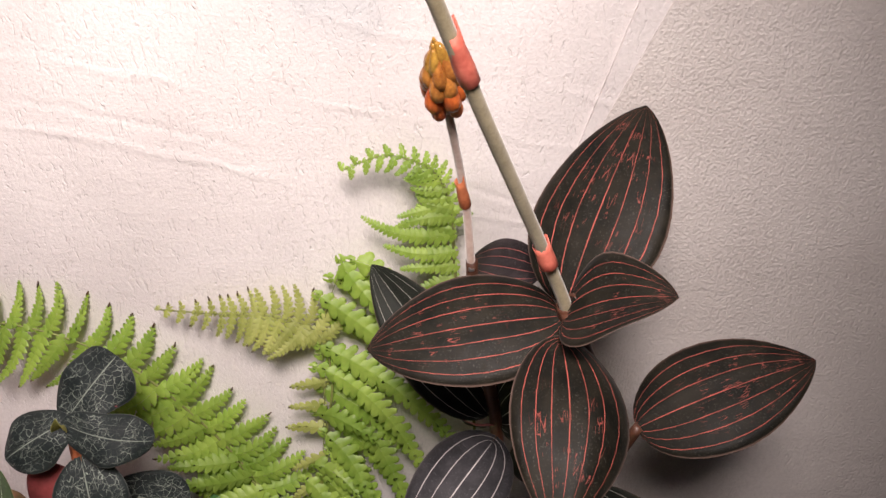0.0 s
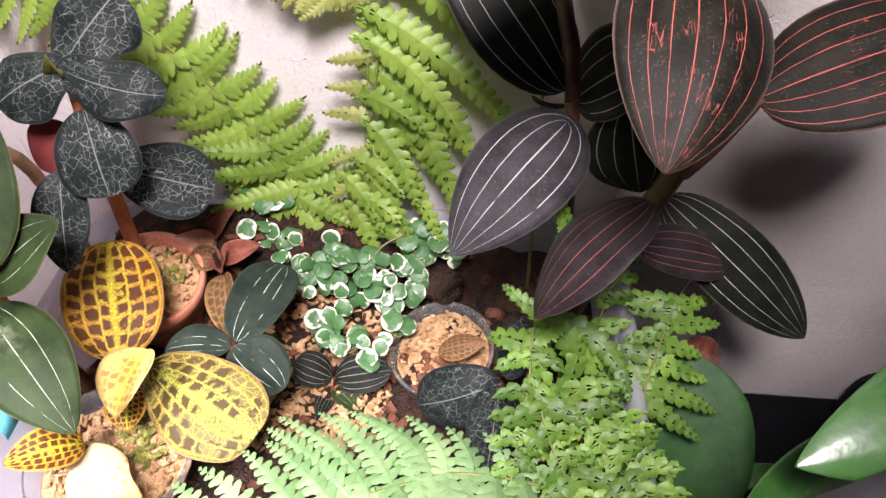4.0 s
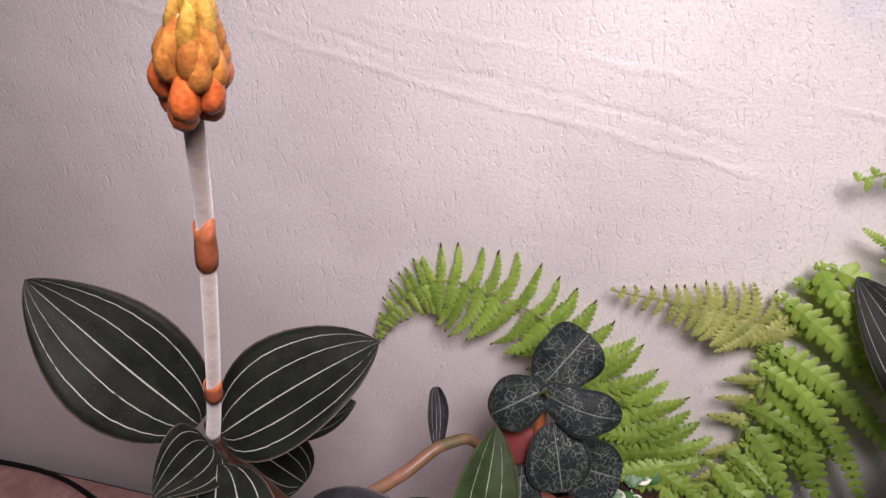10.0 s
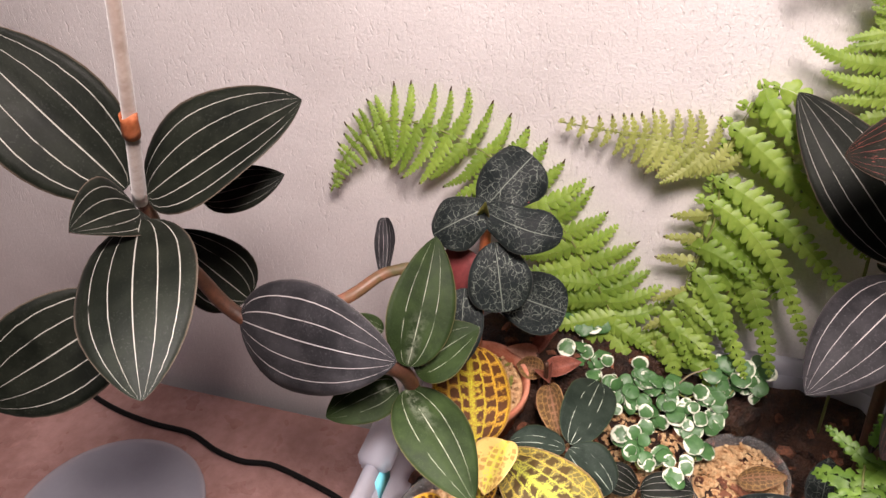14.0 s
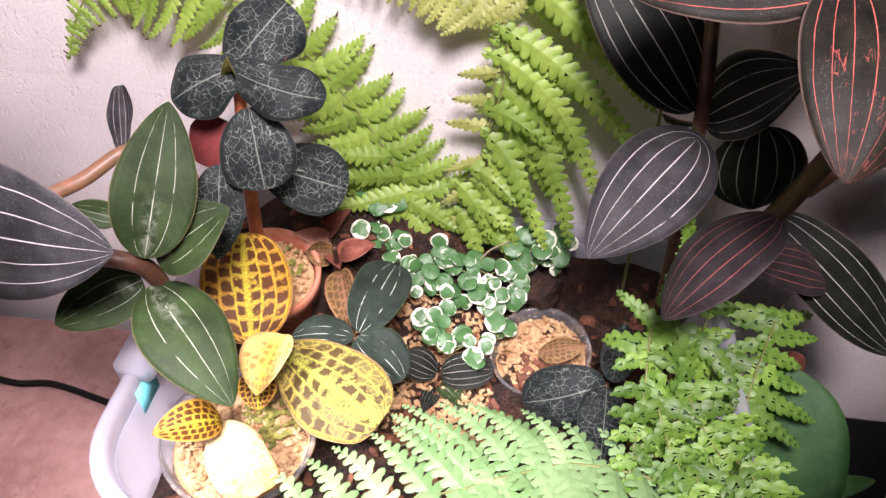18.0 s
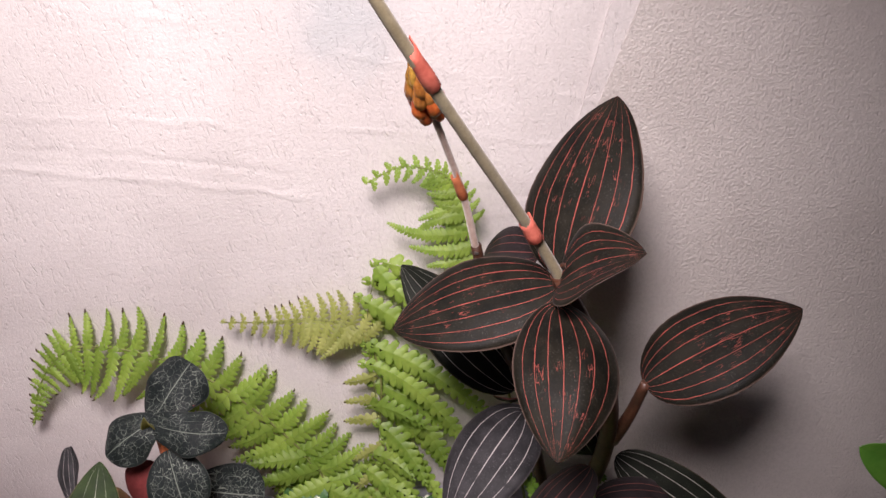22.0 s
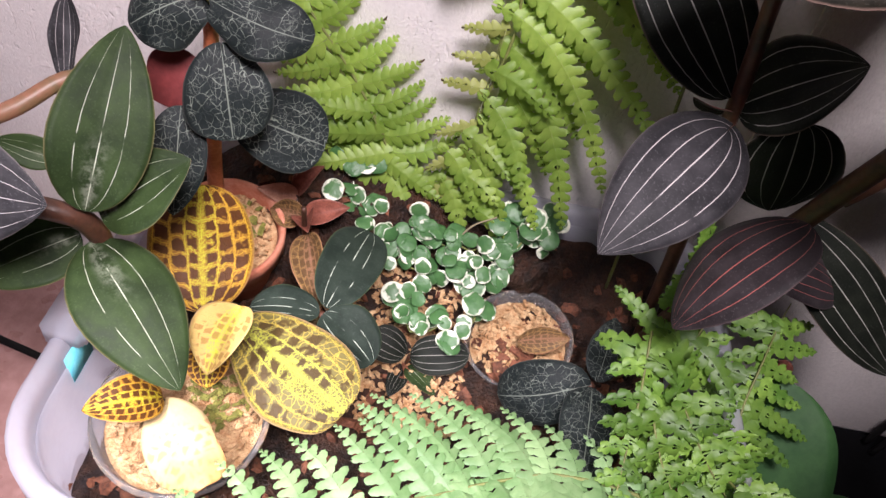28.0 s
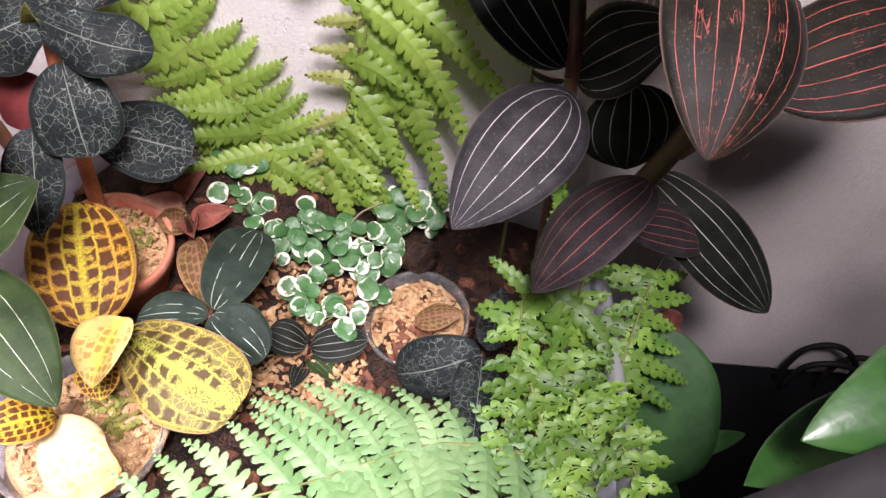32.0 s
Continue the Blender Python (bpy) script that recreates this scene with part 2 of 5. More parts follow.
def golden_leaf(name, cell, between, gold, pale, blocks, fade=0.0, spine=(0.50, 0.56, 0.05)):
    """Dark squares in lanes between the long veins, over a fine net of golden lines."""
    m = material(name, 0.5)
    n = Net(m)
    u, w, a = across(n)
    obj = n.coords()
    wob = n.math("MULTIPLY_ADD", n.noise(obj, 80, 2), 0.14, -0.07)
    col = n.math("MULTIPLY", n.math("ADD", a, wob), 3.3)
    lane = n.math("FLOOR", col)
    across_lane = n.math("ABSOLUTE", n.math("SUBTRACT", n.math("FRACT", col), 0.5))
    step = n.math("ADD", n.math("MULTIPLY", u, 8.0), n.math("ADD", n.math("FRACT", n.math("MULTIPLY", lane, 0.37)), n.math("MULTIPLY_ADD", n.noise(obj, 150, 2), 0.9, n.math("MULTIPLY", a, -0.9))))
    along_lane = n.math("ABSOLUTE", n.math("SUBTRACT", n.math("FRACT", step), 0.5))
    grit = n.math("MULTIPLY_ADD", n.noise(obj, 800, 2), 0.16, -0.08)
    block = n.math("MULTIPLY", n.band(n.math("ADD", across_lane, grit), 0.42, 0.37), n.band(n.math("ADD", along_lane, grit), 0.35, 0.29))
    block = n.math("MULTIPLY", block, n.math("MULTIPLY", n.band(n.noise(obj, 110, 2), blocks - 0.04, blocks + 0.04), n.math("MULTIPLY", n.band(a, 0.97, 0.86), n.band(a, 0.04, 0.12))))
    net = net_vector(n, 0.16)
    broad = n.band(n.cells(net, 30.0), 0.055, 0.018)
    hairs = n.band(n.cells(net, 66.0), 0.075, 0.028)
    mid = n.band(n.math("ADD", a, wob), 0.15, 0.0)
    near_lane = n.band(across_lane, 0.26, 0.44)
    mains = n.math("MAXIMUM", n.band(across_lane, 0.465, 0.490), n.math("MULTIPLY", n.band(along_lane, 0.465, 0.49), 0.8))
    lines = n.math("MAXIMUM", mains, n.math("MAXIMUM", n.math("MULTIPLY", broad, 0.75), n.math("MULTIPLY", hairs, n.math("MAXIMUM", near_lane, n.band(a, 0.40, 0.18)))))
    goldc = n.mix(n.band(n.math("ADD", a, wob), 0.62, 0.15), gold, spine)
    ground = n.mix(n.noise(obj, 60, 3), between, tuple(1.4 * c for c in between))
    skin = n.mix(n.math("MULTIPLY", lines, 0.92), ground, goldc)
    skin = n.mix(n.math("MULTIPLY", mid, 0.28), skin, goldc)
    skin = n.mix(n.math("MULTIPLY", block, 1.0 - fade), skin, n.mix(n.noise(obj, 400, 3), cell, tuple(1.7 * c for c in cell)))
    n.colour(n.mix(n.band(a, 0.94, 1.0), skin, pale))
    n.bump(n.math("ADD", lines, n.noise(obj, 600, 2)), 0.4, 0.0005)
    n.b.inputs["Specular IOR Level"].default_value = 0.15
    return m


GOLD_LEAF = golden_leaf("golden_netted_leaf", (0.062, 0.023, 0.006), (0.245, 0.120, 0.017), (0.66, 0.40, 0.035), (0.44, 0.25, 0.09), 0.36, spine=(0.55, 0.52, 0.035))
OLIVE_LEAF = golden_leaf("olive_gold_netted_leaf", (0.050, 0.032, 0.010), (0.120, 0.100, 0.032), (0.50, 0.38, 0.060), (0.36, 0.24, 0.12), 0.49, spine=(0.48, 0.52, 0.06))
FADED_LEAF = golden_leaf("faded_golden_leaf", (0.22, 0.105, 0.025), (0.52, 0.36, 0.12), (0.60, 0.46, 0.14), (0.56, 0.38, 0.17), 0.46, 0.35)


def simple(name, dark, light, scale=60, rough=0.6, bump=0.3, far=0.0006, **extra):
    m = material(name, rough, **extra)
    n = Net(m)
    obj = n.coords()
    f = n.math("MULTIPLY_ADD", n.noise(obj, scale, 4, 0.6), 0.7, n.math("MULTIPLY", n.noise(obj, scale * 7, 2), 0.3))
    n.colour(n.mix(n.band(f, 0.32, 0.68), dark, light))
    n.rough(n.math("MULTIPLY_ADD", n.noise(obj, scale * 3, 2), 0.24, rough - 0.12))
    n.bump(n.noise(obj, scale * 6, 3), bump, far)
    return m


def leafy(name, dark, light, through_colour, amount=0.35, vary=0.5):
    """A thin leaf that lets some light through."""
    m = simple(name, dark, light, 55, 0.5)
    t = m.node_tree
    n = Net(m)
    was = n.b.inputs["Base Color"].links[0].from_socket
    luck = n.node("ShaderNodeObjectInfo").outputs["Random"]
    n.colour(n.mix(n.math("MULTIPLY", luck, vary), was, tuple(0.55 * c for c in dark)))
    tr, mx = t.nodes.new("ShaderNodeBsdfTranslucent"), t.nodes.new("ShaderNodeMixShader")
    tr.inputs["Color"].default_value = (*through_colour, 1)
    mx.inputs[0].default_value = amount
    t.links.new(t.nodes["Principled BSDF"].outputs[0], mx.inputs[1])
    t.links.new(tr.outputs[0], mx.inputs[2])
    t.links.new(mx.outputs[0], t.nodes["Material Output"].inputs["Surface"])
    return m


FERN = leafy("fern_green", (0.17, 0.285, 0.036), (0.35, 0.48, 0.085), (0.32, 0.48, 0.06), 0.34)
FERN_PALE = leafy("fern_yellowing", (0.28, 0.32, 0.075), (0.44, 0.46, 0.15), (0.40, 0.44, 0.09), 0.34)
FERN_DEEP = leafy("fern_fresh_green", (0.075, 0.175, 0.018), (0.25, 0.41, 0.060), (0.20, 0.38, 0.04), 0.22, 0.8)
FERN_FRONT = leafy("fern_cool_green", (0.16, 0.30, 0.105), (0.33, 0.48, 0.22), (0.22, 0.42, 0.13), 0.22, 0.45)
RACHIS = simple("fern_stalk", (0.10, 0.11, 0.03), (0.20, 0.22, 0.06), 80)
DRY = simple("dry_brown_tip", (0.030, 0.015, 0.008), (0.075, 0.038, 0.018), 120)
UNDER = simple("wine_red_leaf_back", (0.10, 0.018, 0.0175), (0.18, 0.035, 0.035), 60, 0.5)
STEM = simple("brown_stem", (0.032, 0.014, 0.008), (0.095, 0.036, 0.020), 70, 0.45)
STEM_GREEN = simple("green_pink_stem", (0.085, 0.075, 0.030), (0.30, 0.115, 0.075), 24, 0.5)
SPIKE = simple("olive_flower_stalk", (0.19, 0.155, 0.085), (0.28, 0.235, 0.14), 120, 0.6, Sheen_Weight=0.3)
SPIKE_PALE = simple("pale_pink_flower_stalk", (0.27, 0.185, 0.145), (0.43, 0.33, 0.28), 70, 0.45, Sheen_Weight=0.7)
BRACT = simple("coral_red_bract", (0.42, 0.085, 0.060), (0.60, 0.17, 0.12), 90, 0.5)
BRACT_RUST = simple("rust_bract", (0.28, 0.070, 0.024), (0.48, 0.16, 0.07), 120, 0.5)
BUD = simple("amber_bud", (0.26, 0.12, 0.020), (0.60, 0.36, 0.070), 150, 0.30)
BUD_RED = simple("orange_bud", (0.32, 0.055, 0.014), (0.62, 0.16, 0.036), 150, 0.32)
BUD_MIXED = simple("brown_orange_bud", (0.24, 0.075, 0.018), (0.56, 0.24, 0.05), 150, 0.32)
TERRACOTTA = simple("terracotta", (0.50, 0.15, 0.075), (0.66, 0.29, 0.19), 70, 0.75)
BARK = simple("bark", (0.050, 0.019, 0.010), (0.25, 0.090, 0.044), 90, 0.8, 0.6, 0.002)
SOIL = simple("damp_soil", (0.007, 0.004, 0.003), (0.062, 0.024, 0.011), 110, 0.55, 0.9, 0.004)
MOSS = simple("dry_moss", (0.42, 0.20, 0.075), (0.74, 0.52, 0.28), 190, 0.85, 0.9, 0.002)
MOSS_GREEN = simple("green_moss", (0.12, 0.13, 0.02), (0.33, 0.30, 0.06), 200, 0.85, 0.9, 0.002)
RED_BROWN = simple("russet_leaf", (0.12, 0.035, 0.022), (0.31, 0.105, 0.070), 140, 0.55)
RUSSET_NET = golden_leaf("russet_netted_leaf", (0.080, 0.045, 0.020), (0.13, 0.075, 0.032), (0.32, 0.19, 0.070), (0.40, 0.20, 0.11), 0.40, spine=(0.26, 0.13, 0.08))
PINK = simple("pale_russet_leaf", (0.30, 0.135, 0.085), (0.50, 0.26, 0.18), 140, 0.6)
OVAL = simple("plain_green_leaf", (0.016, 0.052, 0.014), (0.034, 0.086, 0.024), 40, 0.6, Specular_IOR_Level=0.25)
YOUNG = leafy("young_green_leaf", (0.065, 0.19, 0.022), (0.12, 0.28, 0.036), (0.15, 0.36, 0.03), 0.25, 0.0)
GLOSSY = simple("glossy_green_leaf", (0.014, 0.060, 0.009), (0.040, 0.115, 0.022), 34, 0.33, 0.18, 0.0010, Specular_IOR_Level=1.0)
SLATE = simple("slate_leaf", (0.014, 0.013, 0.014), (0.032, 0.030, 0.034), 24, 0.62, 0.5, 0.001)
BLACK = simple("black_table", (0.0025, 0.0025, 0.003), (0.004, 0.004, 0.005), 40, 0.75, Specular_IOR_Level=0.12)
WOOD = simple("pinkish_board", (0.28, 0.145, 0.125), (0.45, 0.26, 0.235), 16, 0.30, 0.5, 0.004)
RUBBER = simple("black_cable", (0.004, 0.004, 0.004), (0.008, 0.007, 0.007), 80, 0.6, Specular_IOR_Level=0.2)
BLUE = simple("blue_tape", (0.10, 0.50, 0.62), (0.22, 0.66, 0.75), 80, 0.4)
GLAZE = simple("grey_mauve_glaze", (0.16, 0.14, 0.15), (0.24, 0.21, 0.225), 30, 0.4, 0.2)
PLASTIC = material("clear_cup_plastic", 0.12, (0.92, 0.92, 0.92), Transmission_Weight=0.92, IOR=1.15)
MILKY = leafy("milky_box_plastic", (0.60, 0.60, 0.67), (0.68, 0.68, 0.75), (0.66, 0.67, 0.75), 0.50, 0.0)
clear, mixed = MILKY.node_tree.nodes.new("ShaderNodeBsdfTransparent"), MILKY.node_tree.nodes.new("ShaderNodeMixShader")
mixed.inputs[0].default_value = 0.42
MILKY.node_tree.links.new(MILKY.node_tree.nodes["Material Output"].inputs["Surface"].links[0].from_socket, mixed.inputs[1])
MILKY.node_tree.links.new(clear.outputs[0], mixed.inputs[2])
MILKY.node_tree.links.new(mixed.outputs[0], MILKY.node_tree.nodes["Material Output"].inputs["Surface"])


def variegated():
    m = material("variegated_creeper_leaf", 0.45)
    n = Net(m)
    u, w, a = across(n)
    obj = n.coords()
    r = n.math("MAXIMUM", a, n.math("ABSOLUTE", n.math("MULTIPLY_ADD", u, 2.0, -0.9)))
    luck = n.math("MULTIPLY_ADD", n.node("ShaderNodeObjectInfo").outputs["Random"], 0.60, -0.40)
    edge = n.band(n.math("ADD", n.math("ADD", r, luck), n.math("MULTIPLY_ADD", n.noise(obj, 170, 3), 1.5, -0.75)), 0.74, 0.98)
    green = n.mix(n.noise(obj, 260, 3), (0.022, 0.080, 0.024), (0.085, 0.190, 0.058))
    n.colour(n.mix(edge, green, (0.70, 0.72, 0.58)))
    n.bump(n.noise(obj, 500, 2), 0.4, 0.0008)
    return m


CREEPER = variegated()


def dying_leaf():
    m = material("cream_dying_leaf", 0.55)
    n = Net(m)
    u, w, a = across(n)
    obj = n.coords()
    spots = n.band(n.cells(net_vector(n, 0.2), 24.0), 0.12, 0.30)
    pale = n.mix(n.noise(obj, 90, 3), (0.66, 0.50, 0.20), (0.76, 0.63, 0.36))
    ripe = n.mix(n.noise(obj, 160, 3), (0.60, 0.24, 0.07), (0.66, 0.36, 0.12))
    where = n.math("ADD", u, n.math("MULTIPLY_ADD", n.noise(obj, 70, 3), 0.5, -0.25))
    skin = n.mix(n.band(where, 0.55, 0.95), pale, ripe)
    n.colour(n.mix(n.math("MULTIPLY", n.math("MULTIPLY", spots, n.band(where, 0.20, 0.55)), 0.6), skin, (0.50, 0.16, 0.05)))
    n.bump(n.noise(obj, 300, 3), 0.4, 0.0008)
    return m


CREAM = dying_leaf()


WALL_Y = 0.336


def wallpaper(name, low, high, strokes, grain, grey_patch=None, creases=()):
    """Embossed paper: short upright strokes pressed into a fine grain, with long shallow creases (height, slope, depth) where it was hung."""
    m = material(name, 0.62)
    n = Net(m)
    plain = n.coords()
    big = n.noise(plain, 9, 3)
    base = n.mix(n.band(big, 0.3, 0.7), low, high)
    base = n.mix(n.band(n.noise(plain, 500, 3), 0.35, 0.7, 0.0, 0.25), base, tuple(0.72 * c for c in low))
    # blend in a soft-edged blue-grey patch round the given point
    if grey_patch:
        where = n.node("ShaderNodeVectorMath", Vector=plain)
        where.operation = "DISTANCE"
        where.inputs[1].default_value = grey_patch
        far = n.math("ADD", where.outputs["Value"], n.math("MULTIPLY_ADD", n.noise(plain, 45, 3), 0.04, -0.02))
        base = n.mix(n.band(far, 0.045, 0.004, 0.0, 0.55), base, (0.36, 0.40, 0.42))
    n.colour(base)
    shift = n.node("ShaderNodeTexNoise", Vector=plain, Scale=120, Detail=2)
    height = None
    for turn, scale, stretch, low_cut in ((0.16, 430, 0.20, 0.58), (-0.30, 480, 0.24, 0.61), (0.55, 450, 0.22, 0.63), (1.45, 430, 0.26, 0.66)):
        bent = n.node("ShaderNodeMix")
        bent.data_type = "VECTOR"
        n.put(bent.inputs[0], 0.006), n.put(bent.inputs[4], n.coords(scale=(1, 1, stretch), turn=(0, turn, 0))), n.put(bent.inputs[5], shift.outputs["Color"])
        one = n.band(n.noise(bent.outputs[1], scale, 2, 0.5), low_cut, low_cut + 0.15)
        height = one if height is None else n.math("ADD", height, one)
    height = n.math("MULTIPLY", height, -strokes)
    fine = n.math("ADD", n.math("MULTIPLY", n.noise(plain, 1100, 3, 0.65), grain), n.math("MULTIPLY", n.cells(plain, 620, False), grain * 0.8))
    height = n.math("ADD", height, fine)
    height = n.math("ADD", height, n.math("MULTIPLY", n.noise(n.coords(scale=(0.25, 1, 1.6), turn=(0, -0.22, 0)), 26, 4, 0.5), 2.2))
    at = n.node("ShaderNodeSeparateXYZ", Vector=plain)
    for level, slope, depth in creases:
        line = n.math("SUBTRACT", at.outputs["Z"], n.math("MULTIPLY_ADD", at.outputs["X"], slope, level))
        line = n.math("ADD", line, n.math("MULTIPLY_ADD", n.noise(plain, 22, 3), 0.016, -0.008))
        ridge = n.band(n.math("ABSOLUTE", line), 0.0035, 0.0)
        height = n.math("ADD", height, n.math("MULTIPLY", n.math("MULTIPLY", ridge, n.band(n.noise(plain, 14, 2), 0.40, 0.60)), depth))
    n.bump(height, 0.70, 0.0005)
    return m


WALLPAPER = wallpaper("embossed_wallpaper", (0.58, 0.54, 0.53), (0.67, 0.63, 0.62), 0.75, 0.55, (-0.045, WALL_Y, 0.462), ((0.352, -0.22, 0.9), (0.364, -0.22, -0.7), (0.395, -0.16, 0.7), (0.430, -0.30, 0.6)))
STRIP_PAPER = wallpaper("fine_grained_wallpaper", (0.54, 0.495, 0.47), (0.62, 0.575, 0.55), 0.55, 1.4)
PLAIN_WALL = simple("plain_wall_paint", (0.48, 0.46, 0.45), (0.56, 0.54, 0.53), 6, 0.8)

# ---- shape helpers ----
def link(name, mesh, mat, parent=None, label=""):
    ob = new(name, mesh)
    for m in mat if isinstance(mat, (list, tuple)) else (mat,):
        if m.name not in mesh.materials:
            mesh.materials.append(m)
    ob.parent = parent
    if label:
        ob["label"] = label
    return ob


def part(name, bm, mat, parent, label="", smooth=True):
    mesh = bpy.data.meshes.new(name)
    bmesh.ops.recalc_face_normals(bm, faces=bm.faces)
    bm.to_mesh(mesh)
    bm.free()
    if smooth:
        mesh.shade_smooth()
    return link(name, mesh, mat, parent, label)


def thing(name, label, category, group="", kind=""):
    ob = new(name)
    ob.empty_display_size = 0.01
    return tagged(ob, label, category, group, kind)


def box_bm(x0, x1, y0, y1, z0, z1, bevel=0.0):
    bm = bmesh.new()
    bmesh.ops.create_cube(bm, size=1, matrix=Matrix.LocRotScale(((x0 + x1) / 2, (y0 + y1) / 2, (z0 + z1) / 2), None, (x1 - x0, y1 - y0, z1 - z0)))
    if bevel:
        bmesh.ops.bevel(bm, geom=bm.edges[:], offset=bevel, segments=2, affect="EDGES")
    return bm


def smooth_line(points, steps=6):
    """A Catmull-Rom line through the points."""
    p = [Vector(q) for q in points]
    p = [2 * p[0] - p[1], *p, 2 * p[-1] - p[-2]]
    out = []
    for a, b, c, d in zip(p, p[1:], p[2:], p[3:]):
        for i in range(steps):
            t = i / steps
            out.append(0.5 * (2 * b + (c - a) * t + (2 * a - 5 * b + 4 * c - d) * t * t + (3 * b - a - 3 * c + d) * t**3))
    return out + [p[-2]]


def tube_bm(points, radii, sides=10, steps=6, bm=None):
    """A round stalk along a smooth line; radii run evenly from its first to its last point."""
    bm = bm or bmesh.new()
    line = smooth_line(points, steps)
    rings, side = [], None
    for i, p in enumerate(line):
        ahead = (line[min(i + 1, len(line) - 1)] - line[max(i - 1, 0)]).normalized()
        side = (side or ahead.orthogonal())
        side = (side - ahead * side.dot(ahead)).normalized()
        up = ahead.cross(side)
        f = i / (len(line) - 1) * (len(radii) - 1)
        k = min(int(f), len(radii) - 2)
        r = radii[k] + (radii[k + 1] - radii[k]) * (f - k)
        rings.append([bm.verts.new(p + r * (math.cos(a) * side + math.sin(a) * up)) for a in (2 * math.pi * j / sides for j in range(sides))])
    for a, b in zip(rings, rings[1:]):
        for j in range(sides):
            bm.faces.new((a[j], a[(j + 1) % sides], b[(j + 1) % sides], b[j]))
    bm.faces.new(rings[0][::-1]), bm.faces.new(rings[-1])
    return bm


def leaf_mesh(name, base, tip, side, width, arch=0.08, cup=0.15, droop=0.0, blunt=0.75, thick=0.0005, ripple=0.045, seed=0, along=18, wide=12, face=None, roll=0, lobed=0.0, heart=0.0, bend=0.0, curl=0.0):
    """A leaf from base to tip. side: the way across it; arch: how far the middle rises; cup: how far the margins rise (minus: fall);
    the midrib lies in a slight groove, and the upper and lower faces are closed round the margin."""
    base, tip, side = Vector(base), Vector(tip), Vector(side)
    axis = tip - base
    far = axis.length
    axis.normalize()
    if face is not None:
        side = axis.cross(Vector(face) - (base + tip) / 2)
    side = (side - axis * side.dot(axis)).normalized()
    if roll:
        side = Matrix.Rotation(radians(roll), 3, axis) @ side
    up = side.cross(axis)
    if up.dot(Vector((0, -0.8, 0.6))) < 0:
        up.negate()
    rnd = random.Random(seed)
    ph = [rnd.uniform(0, 6.28) for _ in range(3)]
    peak = max((s / 100) ** 0.5 * (1 - s / 100) ** blunt for s in range(1, 100))
    verts, uvs, flat = [], [], []
    for face in (0, 1):
        for i in range(along + 1):
            s = i / along
            s = 0.5 - 0.5 * math.cos(math.pi * s)
            half = width / 2 * max(s**0.5 * (1 - s) ** blunt / peak, 0.012)
            mid = base + axis * far * s + up * far * (arch * 4 * s * (1 - s) - droop * s * s) + side * far * bend * 4 * s * (1 - s)
            for j in range(wide + 1):
                w = 2 * j / wide - 1
                rise = cup * half * (abs(w) ** 1.6) - 0.035 * half * math.exp(-((w / 0.12) ** 2))
                rise += ripple * half * math.sin(9 * s + ph[0] + (2.0 if w > 0 else 0)) * abs(w) ** 2
                rise += 0.012 * half * math.cos(w * 18.0)
                bow = half * w * (1 + 0.04 * math.sin(5 * s + ph[1]) + lobed * math.sin(8 * s + ph[2] + (1.7 if w > 0 else 0)))
                rise -= curl * half * max(0.0, w) ** 3
                lobe = axis * far * heart * abs(w) ** 1.5 * (1 - s) ** 5
                verts.append(mid + side * bow - lobe + up * (rise - face * thick * (1 - 0.6 * abs(w) ** 4)))
                uvs.append((s, j / wide))
                flat.append((s * far * 10, bow * 10))
    row, layer = wide + 1, (along + 1) * (wide + 1)
    faces = []
    for i in range(along):
        for j in range(wide):
            a = i * row + j
            faces.append((a, a + 1, a + row + 1, a + row))
    top = len(faces)
    faces += [tuple(layer + v for v in reversed(f)) for f in faces]
    for i in range(along):
        a, b = i * row, i * row + wide
        faces.append((a, a + row, layer + a + row, layer + a))
        faces.append((b, layer + b, layer + b + row, b + row))
    for j in range(wide):
        a, b = j, along * row + j
        faces.append((a, layer + a, layer + a + 1, a + 1))
        faces.append((b, b + 1, layer + b + 1, layer + b))
    mesh = bpy.data.meshes.new(name)
    mesh.from_pydata(verts, [], faces)
    uv = mesh.uv_layers.new(name="leaf")
    true = mesh.uv_layers.new(name="flat")
    for loop in mesh.loops:
        uv.data[loop.index].uv = uvs[loop.vertex_index]
        true.data[loop.index].uv = flat[loop.vertex_index]
    for p in mesh.polygons:
        p.material_index = 1 if top <= p.index < 2 * top else 0
    # the upper side must face up
    if top and mesh.polygons[top // 2].normal.dot(up) < 0:
        mesh.flip_normals()
    mesh.shade_smooth()
    return mesh


LEAF_COUNT = [0]


def leaf(parent, base, tip, side, width, mat, under=None, label="", name="leaf", **shape):
    LEAF_COUNT[0] += 1
    mesh = leaf_mesh(name, base, tip, side, width, seed=LEAF_COUNT[0], **shape)
    mesh.materials.append(mat), mesh.materials.append(under or UNDER)
    return link(name, mesh, (), parent, label)


def stalk(parent, points, radii, mat, name="stem", label="", sides=10):
    return part(name, tube_bm(points, radii, sides), mat, parent, label)


PLAIN_EDGE = ((0.0, 1.14), (0.26, 1.20), (0.62, 0.92), (0.86, 0.66), (1.0, 0.24))
TOOTHED_EDGE = ((0.0, 1.16), (0.22, 1.42), (0.38, 1.14), (0.52, 0.90), (0.66, 1.02), (0.82, 0.80), (0.92, 0.74), (1.0, 0.30))


FINE_EDGE = ((0.0, 1.05), (0.20, 1.36), (0.36, 1.06), (0.52, 1.24), (0.66, 0.84), (0.80, 0.78), (1.0, 0.10))


